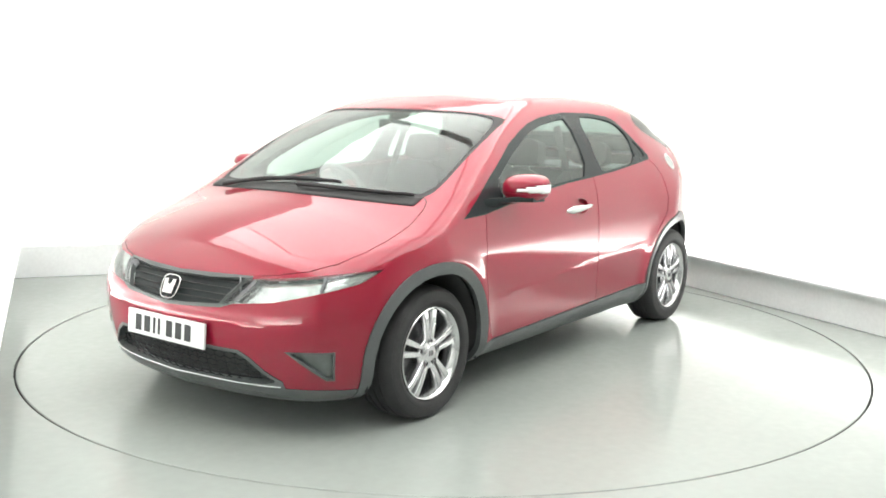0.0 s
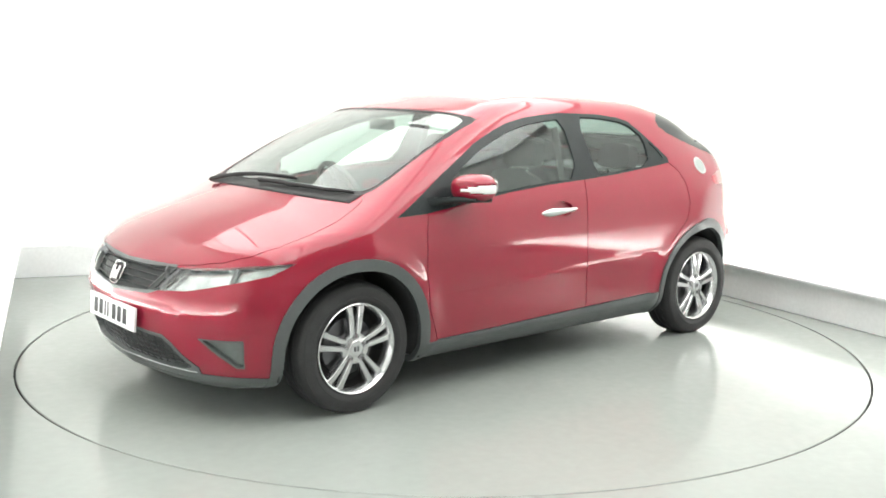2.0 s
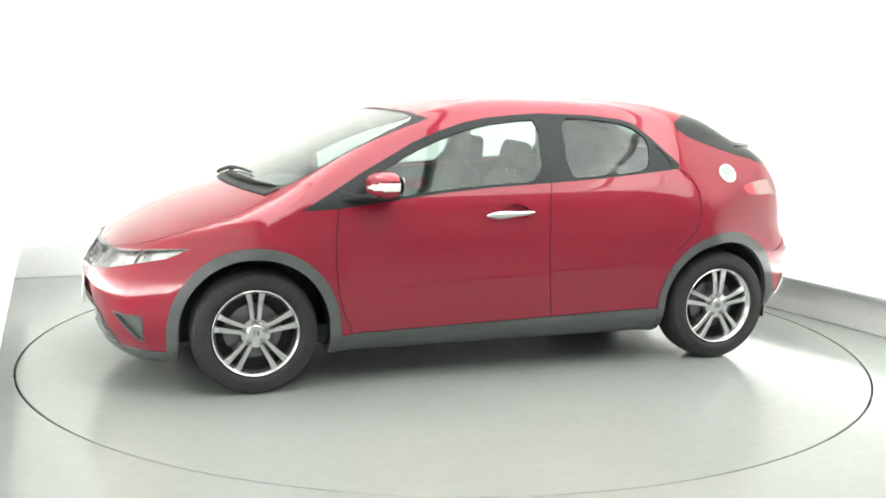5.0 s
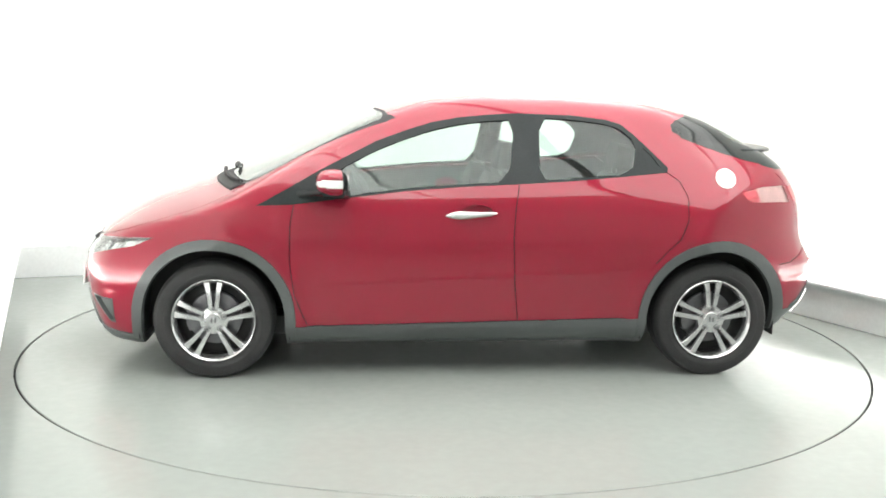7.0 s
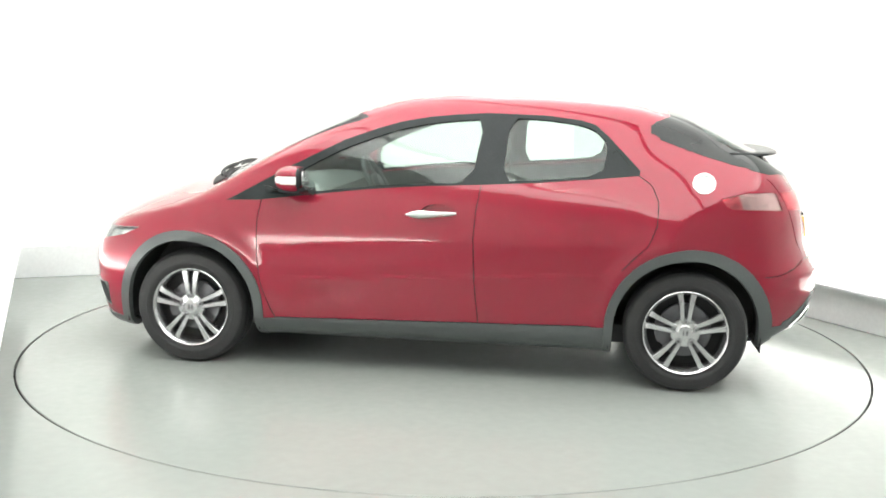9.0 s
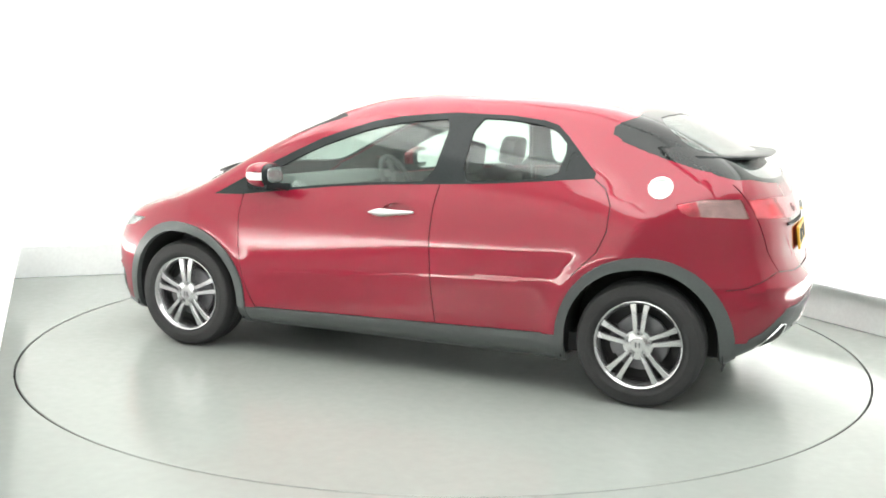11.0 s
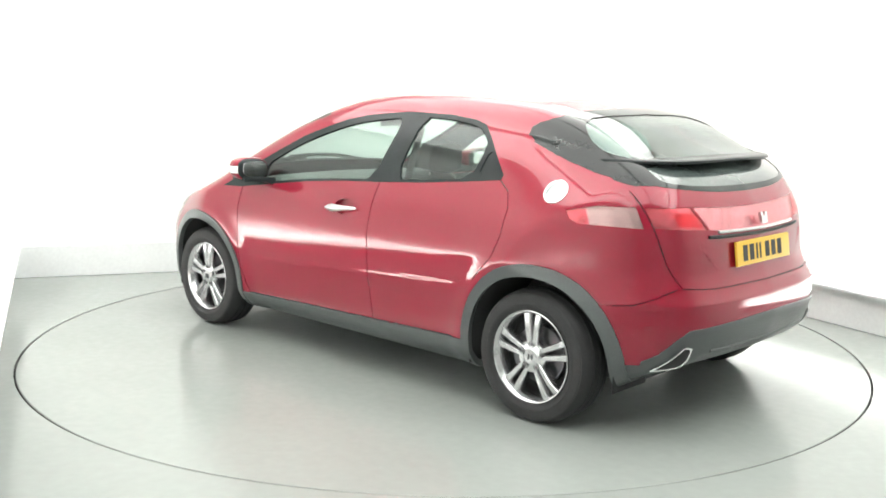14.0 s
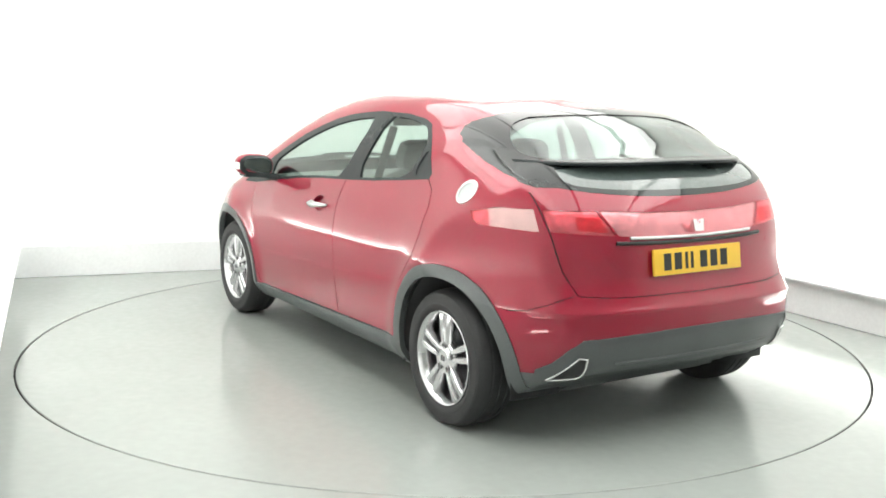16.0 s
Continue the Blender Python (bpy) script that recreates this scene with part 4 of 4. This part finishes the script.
def build_handle(car, s):
    bm = bmesh.new()
    rows = []
    for x, h, lift, th in ((0.128, 0.004, 0.006, 0.004), (0.10, 0.014, 0.012, 0.008), (0.06, 0.021, 0.018, 0.010), (0.02, 0.019, 0.026, 0.011), (-0.04, 0.014, 0.033, 0.010), (-0.10, 0.011, 0.030, 0.009), (-0.138, 0.006, 0.018, 0.006)):
        z = 0.868 - 0.055 * (x - 0.0)
        y = surf_y(x, z) + lift - 0.006
        rows.append([bm.verts.new((x, (y + b) * s, z + a)) for a, b in ((-h, -th * 0.4), (-h * 0.6, th * 0.7), (0, th), (h * 0.6, th * 0.7), (h, -th * 0.4), (0, -th))])
    for a, b in zip(rows, rows[1:]):
        for i in range(6):
            bm.faces.new((a[i], a[(i + 1) % 6], b[(i + 1) % 6], b[i]))
    bm.faces.new(rows[0]), bm.faces.new(rows[-1])
    bmesh.ops.recalc_face_normals(bm, faces=bm.faces)
    part("door_handle", bm, SATIN, BODY["front_door", s], "bright silver door handle", angle=60)


def build_plates(car):
    for name, x, z, tilt, m, label in (("front_number_plate", 2.117, 0.437, 4, PLATEW, "white number plate with black bars"), ("rear_number_plate", -1.978, 0.797, -8, PLATEY, "yellow number plate with black bars")):
        s = 1 if x > 0 else -1
        plate = new(name)
        plate.parent = car
        plate["label"] = label
        plate.matrix_basis = pose(x, 0, z, 0, -tilt if s > 0 else -tilt, 0)
        bm = bmesh.new()
        box(bm, -0.006, 0.006, -0.262, 0.262, -0.056, 0.056, 0.003)
        part("plate", bm, m, plate)
        k = 0
        for i, w in enumerate((0.042, 0.042, 0.016, 0.016, 0.0, 0.042, 0.042, 0.042)):
            if w:
                bm = bmesh.new()
                y = s * (-0.205 + (0.0, 0.062, 0.112, 0.145, 0, 0.215, 0.277, 0.339)[i] + 0.02)
                box(bm, s * 0.0055, s * 0.0072, y - w / 2, y + w / 2, -0.036, 0.036, 0.0)
                part("plate_bar", bm, SEAL, plate, "black bar")


def emblem(car, x, z, s, size, tilt):
    """A plain chrome emblem: a notched plate, at the front in a rounded frame."""
    em = new("emblem")
    em.parent = car
    em["label"] = "chrome emblem"
    em.matrix_basis = pose(x, 0, z, 0, tilt, 0)
    bm = bmesh.new()
    k = size
    slab(bm, [(-0.42 * k, -0.45 * k), (0.42 * k, -0.45 * k), (0.52 * k, 0.42 * k), (0.2 * k, 0.42 * k), (0.12 * k, 0.1 * k), (-0.12 * k, 0.1 * k), (-0.2 * k, 0.42 * k), (-0.52 * k, 0.42 * k)], -0.006, 0.008, 0.0, axis="x")
    part("emblem_plate", bm, CHROME, em)
    if s > 0:
        bm = bmesh.new()
        ring = round_off([(-0.80 * k, 0.70 * k), (0.80 * k, 0.70 * k), (0.66 * k, -0.72 * k), (-0.66 * k, -0.72 * k)], 2)
        tube(bm, [(0, a, b) for a, b in ring], 0.0032, 6, True)
        part("emblem_frame", bm, CHROME, em)


def build_front(car):
    emblem(car, 2.088, 0.622, 1, 0.075, -25)
    # lamps inside the headlamp units
    for s in (1, -1):
        for u, z, r in ((-1.10, 0.632, 0.036), (-0.99, 0.645, 0.034), (-0.87, 0.668, 0.030)):
            y0 = {-1.10: 0.40, -0.99: 0.52, -0.87: 0.63}[u]
            x0 = y0 - u / D2
            n = Vector((0.85, 0.5, 0.05)).normalized()
            bm = bmesh.new()
            lathe(bm, [(r * 1.15, -0.012), (r * 1.15, 0.004), (r, 0.006), (r * 0.85, -0.006), (r * 0.5, 0.004), (0.0005, 0.008)], 24, "z")
            bmesh.ops.recalc_face_normals(bm, faces=bm.faces)
            m = Matrix.Translation(Vector((x0, y0, z)) - n * 0.036) @ n.to_track_quat("Z", "Y").to_matrix().to_4x4()
            bmesh.ops.transform(bm, matrix=m, verts=bm.verts)
            if s < 0:
                bm = flip(bm)
            part("lamp_bulb_unit", bm, CHROME, BODY["headlamp", s], "chrome lamp unit")
        # dark fins between the chambers
        for u in (-1.16, -1.04, -0.76):
            bm = bmesh.new()
            y0 = (u + 1.251) / 0.70 * 0.53 + 0.30
            x0 = y0 - u / D2
            box(bm, -0.04, 0.0, -0.003, 0.003, -0.04, 0.04, 0.001, m=pose(x0, y0, 0.645 + 0.06 * (u + 1.1), 0, 25, 45))
            if s < 0:
                bm = flip(bm)
            part("lamp_fin", bm, STEEL, BODY["headlamp", s], "grey lamp divider")
    # honeycomb mesh of the lower intake
    bm = bmesh.new()
    for r in range(6):
        z = 0.245 + 0.024 * r
        pts = []
        for k in range(41):
            y = -0.54 + 1.08 * k / 40
            if not within(MOUTH, abs(y), z + 0.001):
                if len(pts) > 1:
                    tube(bm, pts, 0.0028, 4)
                pts = []
                continue
            zz = z + 0.005 * (1 if (k + r) % 2 else -1)
            pts.append((surf_x(abs(y), zz, 1) - 0.026, y, zz))
        if len(pts) > 1:
            tube(bm, pts, 0.0028, 4)
    for k in range(1, 40, 2):
        y = -0.54 + 1.08 * k / 40
        pts = [(surf_x(abs(y), z, 1) - 0.026, y, z) for z in np.arange(0.24, 0.375, 0.02) if within(MOUTH, abs(y), z)]
        if len(pts) > 1:
            tube(bm, pts, 0.0022, 4)
    part("intake_mesh", bm, BLACK, BODY["lower_grille", 1], "black honeycomb intake mesh")
    # slim silver line along the lower lip
    bm = bmesh.new()
    tube(bm, [(surf_x(abs(y), 0.236, 1) + 0.004, y, 0.236) for y in np.linspace(-0.56, 0.56, 40)], 0.0028, 6)
    part("lip_line", bm, SATIN, BODY["front_lip", 1], "thin silver line")
    # fine grille bars
    for z in (0.592, 0.618, 0.644, 0.668):
        w = 0.29 + (z - 0.58) * 0.6
        bm = bmesh.new()
        tube(bm, [(surf_x(abs(y), z, 1) - 0.014, y, z) for y in np.linspace(-w, w, 30)], 0.0028, 6)
        part("grille_bar", bm, SEAL, BODY["grille", 1], "dark grille bar")
    # wipers
    for pts, nm in (([(1.335, -0.50), (1.30, -0.2), (1.28, 0.1), (1.262, 0.25)], "wiper"), ([(1.345, 0.05), (1.315, 0.3), (1.26, 0.52), (1.205, 0.66)], "wiper")):
        w = new(nm)
        w.parent = car
        w["label"] = "black windscreen wiper"
        fine = []
        for a, b in zip(pts, pts[1:]):
            for k in range(6):
                fine.append(Vector(a).lerp(Vector(b), k / 6))
        fine.append(Vector(pts[-1]))
        line = [(p.x, p.y, surf_z(p.x, p.y) + 0.026) for p in fine]
        bm = bmesh.new()
        tube(bm, line, [0.012 - 0.006 * i / len(line) for i in range(len(line))], 8)
        part("wiper_arm", bm, SEAL, w)
        bm = bmesh.new()
        tube(bm, [(x - 0.02, y, surf_z(x - 0.02, y) + 0.010) for x, y, z in line[4:]], 0.006, 6)
        part("wiper_blade", bm, SEAL, w)
    bm = bmesh.new()
    rows = []
    for y in np.linspace(-0.70, 0.70, 40):
        x1 = 1.345 - 0.30 * y * y
        rows.append([bm.verts.new((x1 + d, y, surf_z(x1 + d, y) + e)) for d, e in ((-0.03, 0.002), (-0.015, 0.006), (0.03, 0.006), (0.045, 0.002))])
    for a, b in zip(rows, rows[1:]):
        for i in range(3):
            bm.faces.new((a[i], a[i + 1], b[i + 1], b[i]))
    bmesh.ops.recalc_face_normals(bm, faces=bm.faces)
    thick(part("cowl", bm, SEAL, car, "black scuttle panel"), 0.01)


def build_rear(car):
    emblem(car, -1.968, 0.945, -1, 0.06, 12)
    # spoiler over the rear glass
    bm = bmesh.new()
    rows = []
    for y in np.linspace(-0.665, 0.665, 45):
        e = abs(y) / 0.665
        zt = 1.213 - 0.006 * e
        le = surf_x(abs(y), 1.20, -1) + 0.03
        te = -1.815 + 0.05 * e * e + 0.24 * e ** 5
        te = min(te, le - 0.03)
        m = (le + te) / 2
        rows.append([bm.verts.new(p) for p in ((le, y, zt - 0.016), (le, y, zt - 0.004), (m, y, zt + 0.004), (te + 0.012, y, zt + 0.002), (te, y, zt - 0.004), (te, y, zt - 0.014), (te + 0.015, y, zt - 0.018), (m, y, zt - 0.02))])
    for a, b in zip(rows, rows[1:]):
        for i in range(8):
            bm.faces.new((a[i], a[(i + 1) % 8], b[(i + 1) % 8], b[i]))
    bm.faces.new(rows[0]), bm.faces.new(rows[-1])
    bmesh.ops.recalc_face_normals(bm, faces=bm.faces)
    part("spoiler", bm, BLACK, car, "gloss black rear spoiler bar", angle=50)
    # black bar drawn for the plate recess's shadow, and silver strip under the lamp bar
    for z, r, m, nm, lb, w in ((0.876, 0.008, SEAL, "recess_shadow_line", "black line for the plate recess shadow", 0.43), (0.897, 0.007, SATIN, "lamp_bar_strip", "silver strip on the lamp bar", 0.36)):
        bm = bmesh.new()
        tube(bm, [(surf_x(abs(y), z + 0.05 * y * y, -1) - 0.003, y, z + 0.05 * y * y) for y in np.linspace(-w, w, 40)], r, 8)
        part(nm, bm, m, car, lb)
    bm = bmesh.new()
    tube(bm, [(surf_x(abs(y), 0.392, -1) - 0.002, y, 0.392) for y in np.linspace(-0.46, 0.46, 40)], 0.007, 8)
    part("diffuser_moulding", bm, TRIM, BODY["rear_diffuser", 1], "grey raised moulding")
    # triangular exhaust finishers
    for s in (1, -1):
        tri = [(0.700, 0.316), (0.622, 0.424), (0.588, 0.420), (0.582, 0.332), (0.596, 0.322)]
        ex = new("exhaust_finisher")
        ex.parent = car
        ex["label"] = "triangular chrome exhaust finisher"
        bm = bmesh.new()
        ring = [tuple(Vector(tri[i]).lerp(Vector(tri[(i + 1) % 5]), k / 5)) for i in range(5) for k in range(5)]
        tube(bm, [(surf_x(y, z, -1) - 0.012, y * s, z) for y, z in ring], 0.0048, 8, True)
        part("finisher_rim", bm, CHROME, ex, "chrome rim")
        bm = bmesh.new()
        mid = Vector((sum(y for y, z in ring) / 25, sum(z for y, z in ring) / 25))
        loops = []
        for k in (1.0, 0.7, 0.4):
            loops.append([bm.verts.new((surf_x(p.x, p.y, -1) - 0.009, p.x * s, p.y)) for p in (mid.lerp(Vector(q), k) for q in ring)])
        for u, v in zip(loops, loops[1:]):
            for i in range(25):
                bm.faces.new((u[i], u[(i + 1) % 25], v[(i + 1) % 25], v[i]))
        bm.faces.new(loops[-1])
        bmesh.ops.recalc_face_normals(bm, faces=bm.faces)
        thick(part("finisher_inside", bm, SEAL, ex, "black inside"), 0.003, 0)
    bm = bmesh.new()
    box(bm, -1.84, -1.5, -0.34, 0.02, 0.285, 0.385, 0.045)
    part("silencer", bm, TRIM, car, "grey exhaust silencer box")


# ---- cabin ----
def seat(car, x, y, rear=False):
    st = new("rear_seat" if rear else "front_seat")
    st.parent = car
    st["label"] = "dark grey cloth rear seat" if rear else "dark grey cloth front seat"
    w = 0.24
    bm = bmesh.new()
    box(bm, x - 0.02, x + 0.48, y - w, y + w, 0.38, 0.55, 0.05, None)
    part("cushion", bm, CLOTH, st)
    bm = bmesh.new()
    zt = 1.02 if rear else 1.07
    slab(bm, round_off([(-0.21, 0.0), (0.21, 0.0), (0.235, 0.2), (0.215, 0.42), (0.15, zt - 0.5), (-0.15, zt - 0.5), (-0.215, 0.42), (-0.235, 0.2)]), -0.06, 0.07, 0.025, pose(x, y, 0.5, 0, -20 if not rear else -22, 0), axis="x")
    part("backrest", bm, CLOTH, st)
    lean = math.tan(radians(20)) * (zt - 0.5)
    bm = bmesh.new()
    slab(bm, round_off([(-0.125, 0.0), (0.125, 0.0), (0.135, 0.08), (0.11, 0.165), (-0.11, 0.165), (-0.135, 0.08)]), -0.045, 0.045, 0.02, pose(x - lean, y, zt - 0.01 if not rear else zt + 0.0, 0, -10, 0), axis="x")
    part("headrest", bm, CLOTH, st)
    for d in (-0.06, 0.06):
        bm = bmesh.new()
        tube(bm, [(x - lean + 0.02, y + d, zt - 0.1), (x - lean, y + d, zt + 0.04)], 0.006, 6)
        part("headrest_post", bm, CHROME, st)


def build_cabin(car):
    for y in (0.37, -0.37):
        seat(car, -0.02, y)
        seat(car, -0.90, y, True)
    bm = bmesh.new()
    rows = []
    for y in np.linspace(-0.74, 0.74, 30):
        e = (y / 0.74) ** 2
        rows.append([bm.verts.new(p) for p in ((1.30 - 0.22 * e, y, 0.93), (1.1 - 0.15 * e, y, 0.955), (0.78, y, 0.95), (0.68, y, 0.92), (0.66, y, 0.80), (0.74, y, 0.62), (0.85, y, 0.45))])
    for a, b in zip(rows, rows[1:]):
        for i in range(6):
            bm.faces.new((a[i], a[i + 1], b[i + 1], b[i]))
    bmesh.ops.recalc_face_normals(bm, faces=bm.faces)
    thick(part("dashboard", bm, DASH, car, "dark grey moulded dashboard"), 0.02)
    wheel = new("steering_wheel")
    wheel.parent = car
    wheel["label"] = "dark steering wheel on a column"
    wheel.matrix_basis = pose(0.55, -0.37, 0.90, 0, -62, 0)
    bm = bmesh.new()
    tube(bm, [(0.185 * math.cos(a * math.pi / 18), 0.185 * math.sin(a * math.pi / 18), 0) for a in range(36)], 0.016, 8, True)
    part("steering_rim", bm, DASH, wheel)
    bm = bmesh.new()
    lathe(bm, [(0.0005, 0.03), (0.06, 0.025), (0.075, 0.0), (0.06, -0.03), (0.0005, -0.035)], 20, "z")
    for a in (0, 140, 220):
        box(bm, 0.05, 0.18, -0.02, 0.02, -0.008, 0.008, 0.004, pose(0, 0, 0, 0, 0, a))
    part("steering_hub", bm, DASH, wheel)
    bm = bmesh.new()
    box(bm, -1.55, 1.2, -0.72, 0.72, 0.20, 0.30, 0.02)
    part("floor_pan", bm, LINER, car, "dark carpeted cabin floor")
    bm = bmesh.new()
    box(bm, -0.1, 0.75, -0.11, 0.11, 0.3, 0.62, 0.04)
    part("centre_console", bm, DASH, car, "dark grey centre console")
    bm = bmesh.new()
    box(bm, -1.72, -1.28, -0.62, 0.62, 0.98, 1.0, 0.006)
    part("parcel_shelf", bm, SHELF, car, "dark grey parcel shelf")
    bm = bmesh.new()
    box(bm, 0.52, 0.535, -0.11, 0.11, 1.275, 1.335, 0.006)
    part("rear_view_mirror", bm, DASH, car, "black rear view mirror")
    # seat belts at the door pillars
    for s in (1, -1):
        bm = bmesh.new()
        box(bm, -0.003, 0.003, -0.024, 0.024, 0.0, 0.55, 0.001, pose(-0.26, 0.735 * s, 0.78, 18 * s, -3, 0))
        part("seat_belt", bm, CLOTH, car, "grey seat belt")


# ---- put together ----
build_room()
TABLE = build_turntable()
build_lights()
car = new("car")
tagged(car, "glossy red five-door hatchback with grey plastic mouldings parked on turntable", "car")
BODY = build_body(car)
for side in (1, -1):
    build_wheel(car, 1, side, 0.875)
    build_wheel(car, -1, side, 0.882)
    build_mirror(car, side)
    build_handle(car, side)
build_wells(car)
build_plates(car)
build_front(car)
build_rear(car)
build_cabin(car)

# ---- what moves ----
OFFSET = (-0.0448, -0.012)
TURN = [(0.0, 233.83), (0.5, 231.33), (1.0, 227.85), (1.5, 224.35), (2.0, 220.75), (2.5, 217.2), (3.0, 213.56), (3.5, 209.9), (4.0, 206.3), (6.5, 188.9), (7.0, 185.4), (7.5, 182.0),
        (8.0, 178.5), (8.5, 175.05), (9.0, 171.58), (11.5, 154.13), (12.0, 150.63), (12.5, 147.1), (13.0, 143.6), (13.5, 140.1), (14.0, 136.6), (14.5, 133.08), (15.0, 129.5), (15.5, 126.0), (16.0, 122.4)]


def motions():
    walk(car, [(t, pose(0, 0, 0, 0, 0, a) @ pose(*OFFSET, 0)) for t, a in TURN])
    walk(TABLE, [(t, pose(0, 0, 0, 0, 0, a)) for t, a in TURN])


motions()
